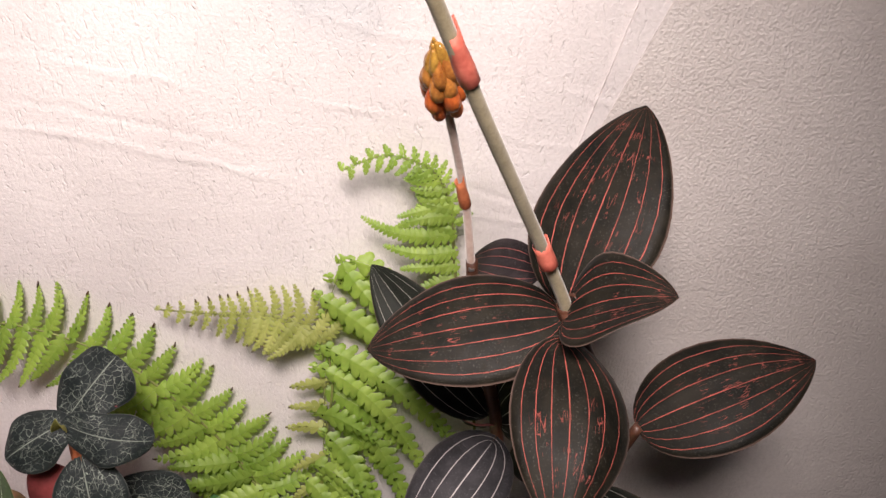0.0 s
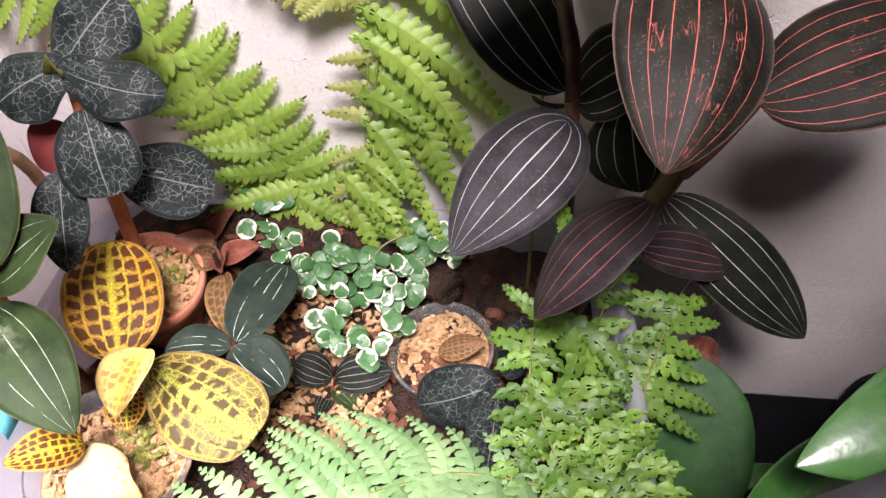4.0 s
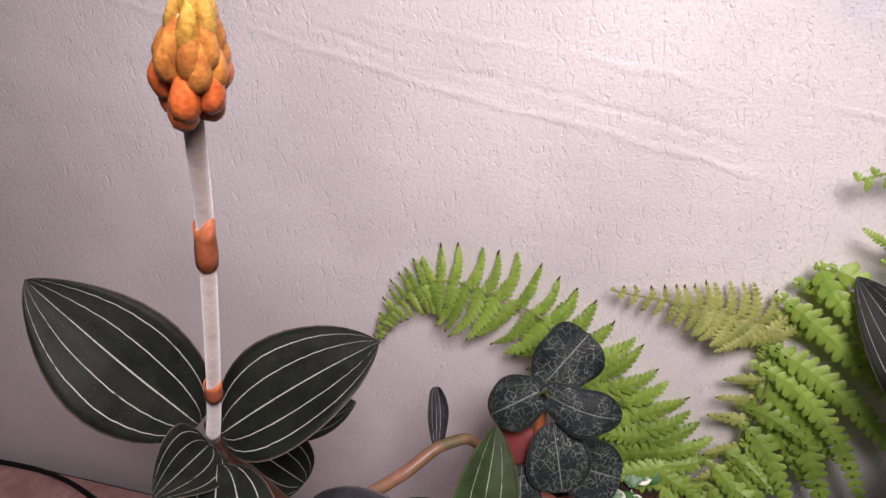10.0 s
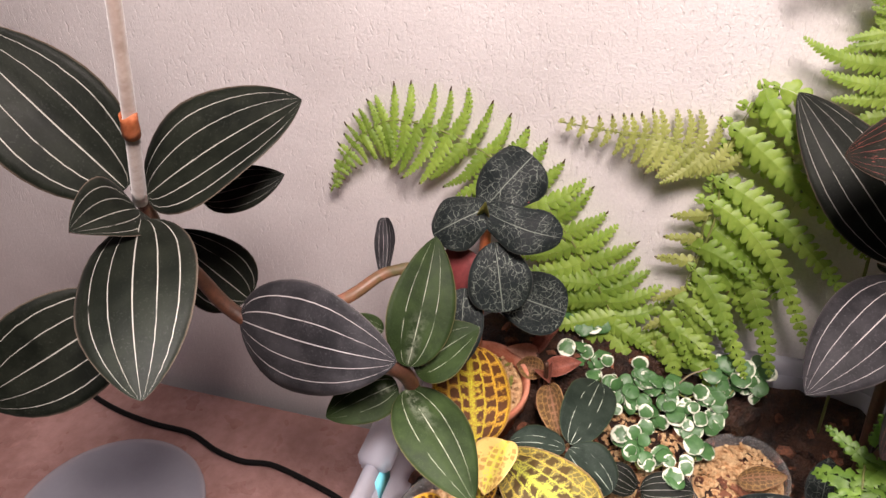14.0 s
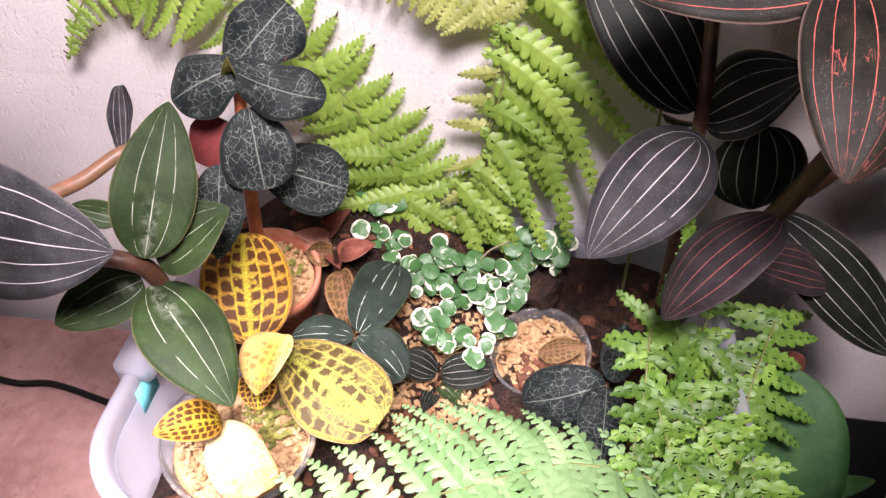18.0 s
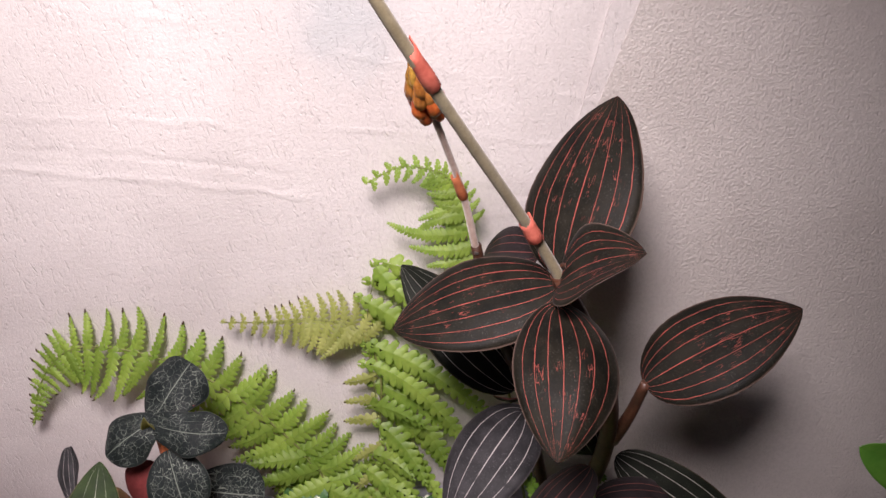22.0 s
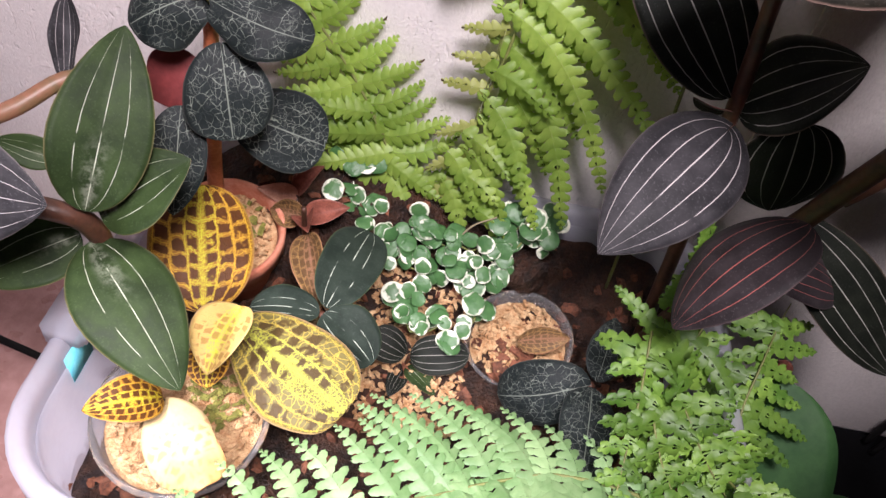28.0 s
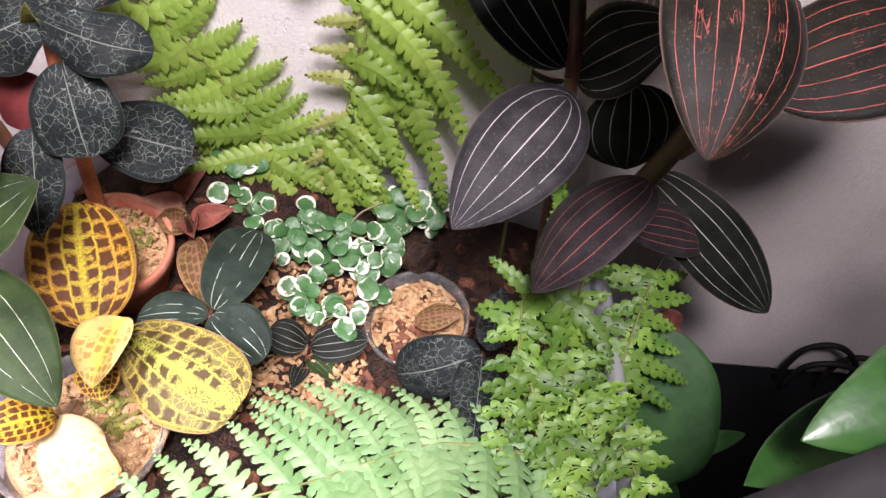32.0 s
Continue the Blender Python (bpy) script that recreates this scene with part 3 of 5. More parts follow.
def pinna(start, end, width, up, rnd, gap=0.0030, droop=0.10, lobes=0.6, full=1.0, mid=None, lean=(0.30, 0.52), neck=0.7, teeth=0.0, cup=0.14):
    """A feathered strip of blunt leaflets on both sides of a rib, tapering to its end, in one connected mesh.
    mid: a point that the rib bends towards; neck: the share of the full width at its start."""
    verts, faces = [], []
    start, end = Vector(start), Vector(end)
    mid = Vector(mid) if mid else start.lerp(end, 0.5)
    bend = 2 * mid - (start + end) / 2
    far = (mid - start).length + (end - mid).length
    up = Vector(up)
    count = max(3, int(far / gap))
    spine = []
    for i in range(count + 1):
        s = 1 - (1 - i / count) ** 1.35
        axis = ((bend - start) * (1 - s) + (end - bend) * s).normalized()
        lift = (up - axis * up.dot(axis)).normalized()
        side = axis.cross(lift)
        at = start * (1 - s) ** 2 + bend * 2 * s * (1 - s) + end * s * s - lift * droop * far * s * s
        r = 0.0004 * (1.2 - s)
        spine.append((len(verts), at, axis, lift, side))
        verts += [at + side * r + lift * r, at - side * r + lift * r]
        if i:
            a = spine[-1][0]
            faces.append((a - 2, a - 1, a + 1, a))
    for i, (first, at, axis, lift, side) in enumerate(spine):
        s = 1 - (1 - i / count) ** 1.35
        step = (spine[min(i + 1, count)][1] - spine[max(i - 1, 0)][1]).length / (2 if 0 < i < count else 1)
        half = width / 2 * max(0.0, 1 - s) ** lobes * min(1.0, neck + 3 * s) + 0.0008
        slim = 0.55 + 0.45 * min(1.0, half / (0.3 * width))
        for k, root in ((1, first), (-1, first + 1)):
            out = (side * k + axis * rnd.uniform(*lean) + lift * rnd.uniform(-0.10, 0.10)).normalized()
            along = (axis - out * axis.dot(out)).normalized()
            h, w, curl = half * rnd.uniform(0.88, 1.1), step * full * slim * rnd.uniform(0.92, 1.08), rnd.uniform(0.05, 0.40)
            row = None
            for t, f in (PLAIN_EDGE, TOOTHED_EDGE, FINE_EDGE)[int(teeth)]:
                m = verts[root] + out * h * t - lift * curl * h * t * t
                now = []
                for j in (-1, 0, 1):
                    if t == 0.0 and j == 0:
                        now.append(root)
                        continue
                    now.append(len(verts))
                    verts.append(m + axis * j * step * 0.5 if t == 0.0 else m + out * (0.06 * h if t == 1.0 and j == 0 else 0.0) + along * (j * f * w / 2 + 0.12 * w * t) - lift * (cup * w * abs(j)))
                if row:
                    for j in (0, 1):
                        quad = (row[j], row[j + 1], now[j + 1], now[j])
                        faces.append(quad if k > 0 else quad[::-1])
                row = now
    # every face looks the same way
    faces = [tuple(reversed(f)) if ((verts[f[1]] - verts[f[0]]).cross(verts[f[2]] - verts[f[0]])).dot(up) < 0 else f for f in faces]
    mesh = bpy.data.meshes.new("pinna")
    mesh.from_pydata(verts, [], faces)
    mesh.shade_smooth()
    return mesh, spine[-1][1]


def frond(parent, rachis, pinnae, mat, radius=0.0009, label="", up=(0, -0.95, 0.3), seed=1, gap=0.0030, tips=0, name="frond", stalk_mat=None, full=1.0, lobes=0.6, droop=0.10, lean=(0.30, 0.52), neck=0.7, dry=1.0, grow=0.0, teeth=0.0, cup=0.14, tumble=0.25):
    """rachis: points of its stalk. pinnae: (start, end, width[, bend]) strips. tips: the share of strips that end in a dry brown point."""
    rnd = random.Random(seed)
    up = Vector(up).normalized()
    ob = stalk(parent, rachis, (radius, radius * 0.4), stalk_mat or RACHIS, name, label, sides=6)
    for a, b, width, *bent in pinnae:
        tilt = (up + Vector((rnd.uniform(-tumble, tumble), rnd.uniform(-0.4 * tumble, 0.4 * tumble), rnd.uniform(-tumble, tumble)))).normalized()
        mesh, e = pinna(a, b, width, tilt, rnd, gap + grow * width, droop * rnd.uniform(0.4, 1.6), lobes, full, bent[0] if bent else None, lean, neck, teeth, cup)
        link("pinna", mesh, mat, ob)
        if rnd.random() < tips:
            d = (Vector(b) - Vector(a)).normalized()
            hook = Vector((rnd.uniform(-0.001, 0.001), 0, rnd.uniform(0, 0.002))) * dry
            part("dry_tip", tube_bm([e - d * 0.0012 * dry, e + d * 0.0004, e + d * 0.0018 * dry + hook], (0.0004, 0.0008 * dry, 0.0003), 5, 2), DRY, ob, "dark withered tip")
    return ob


def feather(rachis, count, left, right, lean=0.45, first=0.05, last=0.97, width=0.24, steps=10, up=(0, -0.95, 0.3), droop=0.0, rnd=None, crowd=1.0, breadth=None):
    """Strips along both sides of a stalk. left, right: lengths as functions of the place along it; crowd above 1: closer towards the tip."""
    rnd = rnd or random.Random(3)
    line = smooth_line(rachis, steps)
    up = Vector(up).normalized()
    out = []
    for i in range(count):
        s = first + (last - first) * (1 - (1 - i / (count - 1)) ** crowd)
        for way, length in ((-1, left), (1, right)):
            q = min(max(s + (0.012 if way > 0 else -0.012) + rnd.uniform(-0.004, 0.004), 0.0), 0.999)
            far = length(q)
            if far < 0.001:
                continue
            f = q * (len(line) - 1)
            k = min(int(f), len(line) - 2)
            at = line[k].lerp(line[k + 1], f - k)
            ahead = (line[min(k + 2, len(line) - 1)] - line[max(k - 1, 0)]).normalized()
            side = ahead.cross(up).normalized()
            far *= rnd.uniform(0.92, 1.08)
            d = (side * way + ahead * ((lean if not callable(lean) else lean(q, way)) + rnd.uniform(-0.08, 0.08)) + up * rnd.uniform(-0.05, 0.12)).normalized()
            wide = breadth(q, far) if breadth else far * width
            end = at + d * far - Vector((0, 0, droop * far))
            out.append((at, end, max(0.0026, wide), at.lerp(end, 0.5) - ahead * far * rnd.uniform(0.02, 0.13) + up * far * rnd.uniform(0.0, 0.06)))
    return out


# ---- the room ----
def structure(name, bm, mat, label, smooth=False):
    ob = part(name, bm, mat, None, "", smooth)
    return tagged(ob, label, name.split("_")[0], kind="structure")


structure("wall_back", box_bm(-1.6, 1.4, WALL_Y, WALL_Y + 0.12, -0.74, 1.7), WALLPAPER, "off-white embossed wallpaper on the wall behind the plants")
def seam_sheet(outline, proud):
    bm = bmesh.new()
    front = [bm.verts.new((x, WALL_Y - proud, z)) for x, z in outline]
    back = [bm.verts.new((x, WALL_Y + 0.0005, z)) for x, z in outline]
    bm.faces.new(front), bm.faces.new(back[::-1])
    for i in range(len(outline)):
        j = (i + 1) % len(outline)
        bm.faces.new((front[i], back[i], back[j], front[j]))
    return bm


structure("wallpaper_strip", seam_sheet([(0.064, 0.0), (0.064, 0.385), (0.100, 0.50), (0.32, 1.2), (0.90, 1.2), (0.90, 0.0)], 0.0018), WALLPAPER, "overlapping strip of off-white wallpaper with a slanting edge")
structure("wallpaper_strip_2", seam_sheet([(0.067, 0.0), (0.067, 0.380), (0.121, 0.50), (0.40, 1.2), (1.38, 1.2), (1.38, 0.0)], 0.0026), STRIP_PAPER, "strip of browner fine-grained wallpaper beside the slanting seam")
structure("wall_left", box_bm(-1.7, -1.6, -1.6, WALL_Y + 0.12, -0.74, 1.7), PLAIN_WALL, "plain pale painted side wall")
structure("wall_right", box_bm(1.4, 1.5, -1.6, WALL_Y + 0.12, -0.74, 1.7), PLAIN_WALL, "plain pale painted side wall")
structure("wall_front", box_bm(-1.7, 1.5, -1.7, -1.6, -0.74, 1.7), PLAIN_WALL, "plain pale painted wall behind the viewer")
structure("ceiling", box_bm(-1.7, 1.5, -1.7, WALL_Y + 0.12, 1.7, 1.78), PLAIN_WALL, "plain white ceiling")
structure("floor", box_bm(-1.7, 1.5, -1.7, WALL_Y + 0.12, -0.80, -0.74), WOOD, "plain brown floor under the table")

table = thing("table", "black table with the plant box standing on it against the wall", "table")
part("tabletop", box_bm(-0.95, 0.80, -0.28, WALL_Y - 0.002, -0.03, 0.0, 0.002), BLACK, table, "matt black tabletop", False)
for x in (-0.90, 0.75):
    for y in (-0.24, 0.28):
        part("leg", box_bm(x - 0.02, x + 0.02, y - 0.02, y + 0.02, -0.74, -0.03, 0.002), BLACK, table, smooth=False)
board = part("wooden_board", box_bm(-0.93, -0.13, -0.20, 0.328, 0.0, 0.008, 0.002), WOOD, None, smooth=False)
tagged(board, "pinkish brown board lying on the table beside the plant box", "board")

# ---- the box ----
def ring(cx, cy, hx, hy, r, z, n=10):
    out = []
    for k, (sx, sy) in enumerate(((1, 1), (-1, 1), (-1, -1), (1, -1))):
        for i in range(n + 1):
            a = math.pi / 2 * (k + i / n)
            out.append((cx + sx * (hx - r) + r * math.cos(a), cy + sy * (hy - r) + r * math.sin(a), z))
    return out


def lofted(rings, closed=False):
    bm = bmesh.new()
    rows = [[bm.verts.new(p) for p in r] for r in rings]
    n = len(rows[0])
    for a, b in zip(rows, rows[1:]):
        for i in range(n):
            bm.faces.new((a[i], a[(i + 1) % n], b[(i + 1) % n], b[i]))
    if closed:
        for i in range(n):
            bm.faces.new((rows[-1][i], rows[-1][(i + 1) % n], rows[0][(i + 1) % n], rows[0][i]))
    else:
        bm.faces.new(rows[0][::-1]), bm.faces.new(rows[-1])
    return bm


BX, BY, HX, HY, RIM = -0.076, 0.226, 0.146, 0.106, 0.156
plant_box = thing("plant_box", "milky translucent plastic storage box used as a planter", "box")
part("body", lofted([ring(BX, BY, HX - 0.011, HY - 0.011, 0.034, 0.009), ring(BX, BY, HX - 0.006, HY - 0.006, 0.040, RIM - 0.010),
                     ring(BX, BY, HX - 0.009, HY - 0.009, 0.038, RIM - 0.010), ring(BX, BY, HX - 0.014, HY - 0.014, 0.031, 0.012)]), MILKY, plant_box)
part("rim", lofted([ring(BX, BY, HX - 0.005, HY - 0.005, 0.041, RIM - 0.016), ring(BX, BY, HX, HY, 0.045, RIM - 0.014), ring(BX, BY, HX, HY, 0.045, RIM - 0.002),
                    ring(BX, BY, HX - 0.002, HY - 0.002, 0.043, RIM), ring(BX, BY, HX - 0.0055, HY - 0.0055, 0.0405, RIM), ring(BX, BY, HX - 0.0075, HY - 0.0075, 0.0385, RIM - 0.003),
                    ring(BX, BY, HX - 0.0085, HY - 0.0085, 0.0375, RIM - 0.014)], True), MILKY, plant_box, "thick rounded milky rim")
part("clip", box_bm(BX - HX - 0.004, BX - HX + 0.014, 0.188, 0.222, RIM - 0.006, RIM + 0.006, 0.002), MILKY, plant_box, "squared plastic latch lug")
part("tape", box_bm(BX - HX + 0.0084, BX - HX + 0.0094, 0.181, 0.199, RIM - 0.024, RIM - 0.004, 0.0004), BLUE, plant_box, "light blue tape on the rim")


def soil_height(x, y):
    left = min(1.0, max(0.0, (-0.070 - x) / 0.035))
    back = max(0.0, (y - 0.27) / 0.06) + (0.70 + 0.35 * left) * min(1.0, max(0.0, (y - 0.296 + 0.024 * left) / 0.03))
    return 0.104 + 0.028 * back + 0.010 * noise.noise(Vector((x * 28, y * 28, 0.3))) + 0.005 * noise.noise(Vector((x * 90, y * 90, 1.3)))


def soil_bed():
    bm = bmesh.new()
    nx, ny = 110, 76
    x0, x1, y0, y1 = BX - HX + 0.013, BX + HX - 0.013, BY - HY + 0.013, BY + HY - 0.013
    rows = []
    for j in range(ny + 1):
        row = []
        for i in range(nx + 1):
            x, y = x0 + (x1 - x0) * i / nx, y0 + (y1 - y0) * j / ny
            # round the corners off
            cx = min(max(x, x0 + 0.03), x1 - 0.03)
            cy = min(max(y, y0 + 0.03), y1 - 0.03)
            d = Vector((x - cx, y - cy))
            if d.length > 0.030:
                d *= 0.030 / d.length
                x, y = cx + d.x, cy + d.y
            row.append(bm.verts.new((x, y, soil_height(x, y))))
        rows.append(row)
    for a, b in zip(rows, rows[1:]):
        for i in range(nx):
            bm.faces.new((a[i], a[i + 1], b[i + 1], b[i]))
    return bm


tagged(part("soil", soil_bed(), SOIL, None), "damp reddish brown soil filling the plastic box", "soil", kind="stuff")


def chips(name, count, area, size, mat, label, seed, lift=0.002, height=soil_height):
    rnd = random.Random(seed)
    verts, faces = [], []
    for _ in range(count):
        x, y = rnd.uniform(area[0], area[1]), rnd.uniform(area[2], area[3])
        z = height(x, y) + lift * rnd.uniform(0.2, 1.2)
        m = pose(x, y, z, rnd.uniform(-55, 55), rnd.uniform(-55, 55), rnd.uniform(0, 360))
        a, b, c = size * rnd.uniform(0.5, 1.3), size * rnd.uniform(0.3, 0.8), size * rnd.uniform(0.12, 0.3)
        n = len(verts)
        for dz in (-c / 2, c / 2):
            for k in range(6):
                t = 2 * math.pi * k / 6
                f = rnd.uniform(0.45, 1.2) * (1 if dz < 0 else 0.85)
                verts.append(m @ Vector((a / 2 * math.cos(t) * f, b / 2 * math.sin(t) * f, dz)))
        faces += [tuple(n + k for k in range(6))[::-1], tuple(n + 6 + k for k in range(6))]
        faces += [(n + k, n + (k + 1) % 6, n + 6 + (k + 1) % 6, n + 6 + k) for k in range(6)]
    mesh = bpy.data.meshes.new(name)
    mesh.from_pydata(verts, [], faces)
    return tagged(link(name, mesh, mat), label, "bark", kind="stuff")


chips("bark_chips", 420, (-0.21, 0.06, 0.14, 0.315), 0.011, BARK, "reddish brown bark chips scattered over the soil", 5)
chips("dry_moss_flakes", 900, (-0.135, -0.05, 0.205, 0.29), 0.0065, MOSS, "tan flakes of dry moss on the soil", 6)
chips("dark_crumbs", 300, (-0.20, 0.07, 0.13, 0.31), 0.006, SOIL, "dark damp crumbs of soil", 7)

chunk = bmesh.new()
bmesh.ops.create_icosphere(chunk, subdivisions=3, radius=0.011)
for v in chunk.verts:
    v.co *= 1 + 0.5 * noise.noise(v.co * 110) + 0.2 * noise.noise(v.co * 300)
bmesh.ops.transform(chunk, matrix=pose(-0.0247, 0.294, 0.132, 20, 10, 40) @ Matrix.Diagonal((1.0, 0.7, 1.3, 1)), verts=chunk.verts[:])
tagged(part("bark_piece", chunk, SOIL, None, smooth=False), "rough red-brown lump of bark lying on the soil", "bark")

# ---- pots ----
def turned(profile, sides=40):
    bm = bmesh.new()
    rows = [[bm.verts.new((r * math.cos(a), r * math.sin(a), z)) for a in (2 * math.pi * k / sides for k in range(sides))] for r, z in profile]
    for a, b in zip(rows, rows[1:]):
        for k in range(sides):
            bm.faces.new((a[k], a[(k + 1) % sides], b[(k + 1) % sides], b[k]))
    bm.faces.new(rows[0][::-1]), bm.faces.new(rows[-1])
    return bm


def mound(r, rise, seed, rough=0.003):
    bm = bmesh.new()
    n, k = 14, 36
    rows = []
    for i in range(n + 1):
        row = []
        for j in range(k):
            a, q = 2 * math.pi * j / k, r * max(i, 0.02) / n
            x, y = q * math.cos(a), q * math.sin(a)
            row.append(bm.verts.new((x, y, rise * (1 - (q / r) ** 2) + rough * noise.noise(Vector((x * 160, y * 160, seed))) + rough * 0.6 * noise.noise(Vector((x * 420, y * 420, seed))))))
        rows.append(row)
    for a, b in zip(rows, rows[1:]):
        for j in range(k):
            bm.faces.new((a[j], a[(j + 1) % k], b[(j + 1) % k], b[j]))
    bm.faces.new(rows[0])
    return bm


def placed(bm, m):
    bmesh.ops.transform(bm, matrix=m, verts=bm.verts[:])
    return bm


def fill_flakes(parent, m, r, mat, seed, count=90, size=0.006):
    rnd = random.Random(seed)
    bm = bmesh.new()
    for _ in range(count):
        q, a = r * 0.92 * math.sqrt(rnd.random()), rnd.uniform(0, 6.28)
        w = m @ pose(q * math.cos(a), q * math.sin(a), rnd.uniform(0.0005, 0.004), rnd.uniform(-40, 40), rnd.uniform(-40, 40), rnd.uniform(0, 360))
        bmesh.ops.create_cube(bm, size=1, matrix=w @ Matrix.Diagonal((size * rnd.uniform(0.5, 1.3), size * rnd.uniform(0.3, 0.7), size * 0.25, 1)))
    ob = part("crumbled_moss", bm, mat, parent, smooth=False)
    ob["kind"] = "stuff"


CLAY = pose(-0.178, 0.271, 0.149, 14, 4, 0)
clay_pot = thing("clay_pot", "small round terracotta pot sunk in the soil", "pot")
part("body", placed(turned([(0.020, -0.050), (0.0255, -0.012), (0.0285, -0.012), (0.0290, -0.001), (0.0280, 0.0), (0.0262, -0.001), (0.0248, -0.012), (0.018, -0.047)]), CLAY), TERRACOTTA, clay_pot)
part("filling", placed(mound(0.0245, 0.003, 3), CLAY @ pose(0, 0, -0.009)), MOSS, clay_pot, "mossy tan filling")
fill_flakes(clay_pot, CLAY @ pose(0, 0, -0.007), 0.024, MOSS, 11, 220, 0.0030)
fill_flakes(clay_pot, CLAY @ pose(0.004, 0.006, -0.006), 0.014, MOSS_GREEN, 16, 40, 0.004)

DELI = pose(-0.167, 0.180, 0.131, 6, 0, 0)
deli_cup = thing("plastic_tub", "clear round plastic tub filled with moss, standing in the box", "tub")
part("body", placed(turned([(0.028, -0.045), (0.0345, -0.004), (0.0368, -0.003), (0.0370, 0.0), (0.0352, 0.001), (0.0338, -0.003), (0.0272, -0.043)]), DELI), PLASTIC, deli_cup, "clear plastic wall with a rolled lip")
part("filling", placed(mound(0.0328, 0.004, 5), DELI @ pose(0, 0, -0.010)), MOSS, deli_cup, "loose tan moss")
fill_flakes(deli_cup, DELI @ pose(0, 0, -0.008), 0.032, MOSS, 12, 320, 0.0038)
fill_flakes(deli_cup, DELI @ pose(0.012, 0.012, -0.006), 0.016, MOSS_GREEN, 13, 90, 0.004)

CUP = pose(-0.025, 0.264, 0.117, 12, -8, 0)
cup = thing("plastic_cup", "clear plastic cup with tan moss sunk in the soil", "cup")
part("body", placed(turned([(0.021, -0.045), (0.0265, -0.003), (0.0282, -0.002), (0.0284, 0.0), (0.0270, 0.001), (0.0258, -0.002), (0.0204, -0.043)]), CUP), PLASTIC, cup, "clear plastic wall with a rolled lip")
part("filling", placed(mound(0.0252, 0.002, 8), CUP @ pose(0, 0, -0.008)), MOSS, cup, "crumbled tan moss")
fill_flakes(cup, CUP @ pose(0, 0, -0.006), 0.0245, MOSS, 14, 260, 0.0032)
fill_flakes(cup, CUP @ pose(-0.006, -0.010, -0.005), 0.012, BARK, 15, 14, 0.008)
leaf(cup, (-0.026, 0.258, 0.122), (-0.0015, 0.258, 0.1325), (0, 1, 0.3), 0.014, RUSSET_NET, label="small bronze netted leaf", cup=-0.3)

# ---- the large jewel orchid with red veins ----
orchid = thing("jewel_orchid", "tall jewel orchid with dark red-veined leaves and two flower stalks", "plant", "large jewel orchids")
stalk(orchid, [(0.026, 0.262, 0.10), (0.044, 0.256, 0.19), (0.064, 0.250, 0.252), (0.062, 0.225, 0.315), (0.046, 0.229, 0.362)], (0.0050, 0.0048, 0.0040, 0.0034), STEM, "stem", "thick brown jointed stem")
stalk(orchid, [(0.067, 0.249, 0.256), (0.075, 0.246, 0.272), (0.083, 0.242, 0.295)], (0.0038, 0.0030, 0.0024), STEM, "branch")
stalk(orchid, [(0.036, 0.272, 0.12), (0.026, 0.277, 0.262), (0.014, 0.262, 0.325), (0.011, 0.249, 0.372)], (0.0036, 0.0030, 0.0024), STEM, "stem")
leaf(orchid, (0.046, 0.236, 0.360), (0.080, 0.286, 0.421), (0.044, -0.012, 0.014), 0.051, RED_LEAF, arch=0.07, cup=-0.15)
leaf(orchid, (0.044, 0.232, 0.358), (-0.0285, 0.229, 0.345), (0.0, 0.040, 0.024), 0.046, RED_LEAF, arch=0.07, cup=-0.15)
leaf(orchid, (0.044, 0.228, 0.360), (0.0765, 0.206, 0.383), (0.013, 0.024, 0.016), 0.037, RED_LEAF, arch=0.12, cup=0.15)
leaf(orchid, (0.043, 0.221, 0.353), (0.036, 0.164, 0.322), (0.045, -0.004, 0.004), 0.040, RED_LEAF, arch=0.12, cup=-0.1, bend=0.05, curl=0.5, heart=0.06)
leaf(orchid, (0.082, 0.242, 0.294), (0.155, 0.251, 0.323), (0.0, 0.045, 0.026), 0.047, RED_LEAF, arch=0.08, cup=-0.1)
leaf(orchid, (0.040, 0.262, 0.358), (0.012, 0.300, 0.341), (0.0, 0.030, 0.016), 0.024, DUSK_LEAF)
leaf(orchid, (0.022, 0.275, 0.272), (-0.035, 0.318, 0.330), (0, 0, 0), 0.038, WHITE_LEAF, arch=0.06, face=(-0.06, 0.0, 0.50))
leaf(orchid, (0.023, 0.266, 0.263), (-0.018, 0.218, 0.234), (0.028, -0.022, -0.012), 0.0435, GREY_LEAF, arch=0.10, cup=-0.15, heart=0.06, blunt=0.85)
leaf(orchid, (0.054, 0.236, 0.252), (0.015, 0.206, 0.216), (0.020, -0.040, 0.012), 0.040, DUSK_LEAF, arch=0.12, cup=-0.2)
leaf(orchid, (0.058, 0.250, 0.215), (0.111, 0.274, 0.183), (0.0, -0.030, -0.012), 0.026, DUSK_LEAF, arch=0.08, cup=-0.15)
leaf(orchid, (0.074, 0.285, 0.212), (0.149, 0.257, 0.154), (0.025, 0.015, 0.0175), 0.036, WHITE_LEAF, arch=0.08)
leaf(orchid, (0.045, 0.262, 0.275), (0.061, 0.278, 0.220), (0.040, 0.0, 0.0), 0.040, WHITE_LEAF, cup=-0.1)
leaf(orchid, (0.027, 0.279, 0.266), (0.058, 0.268, 0.299), (-0.010, 0.030, 0.0175), 0.036, WHITE_LEAF)
leaf(orchid, (0.026, 0.278, 0.264), (0.009, 0.276, 0.268), (0.0, -0.02, 0.02), 0.012, WHITE_LEAF)


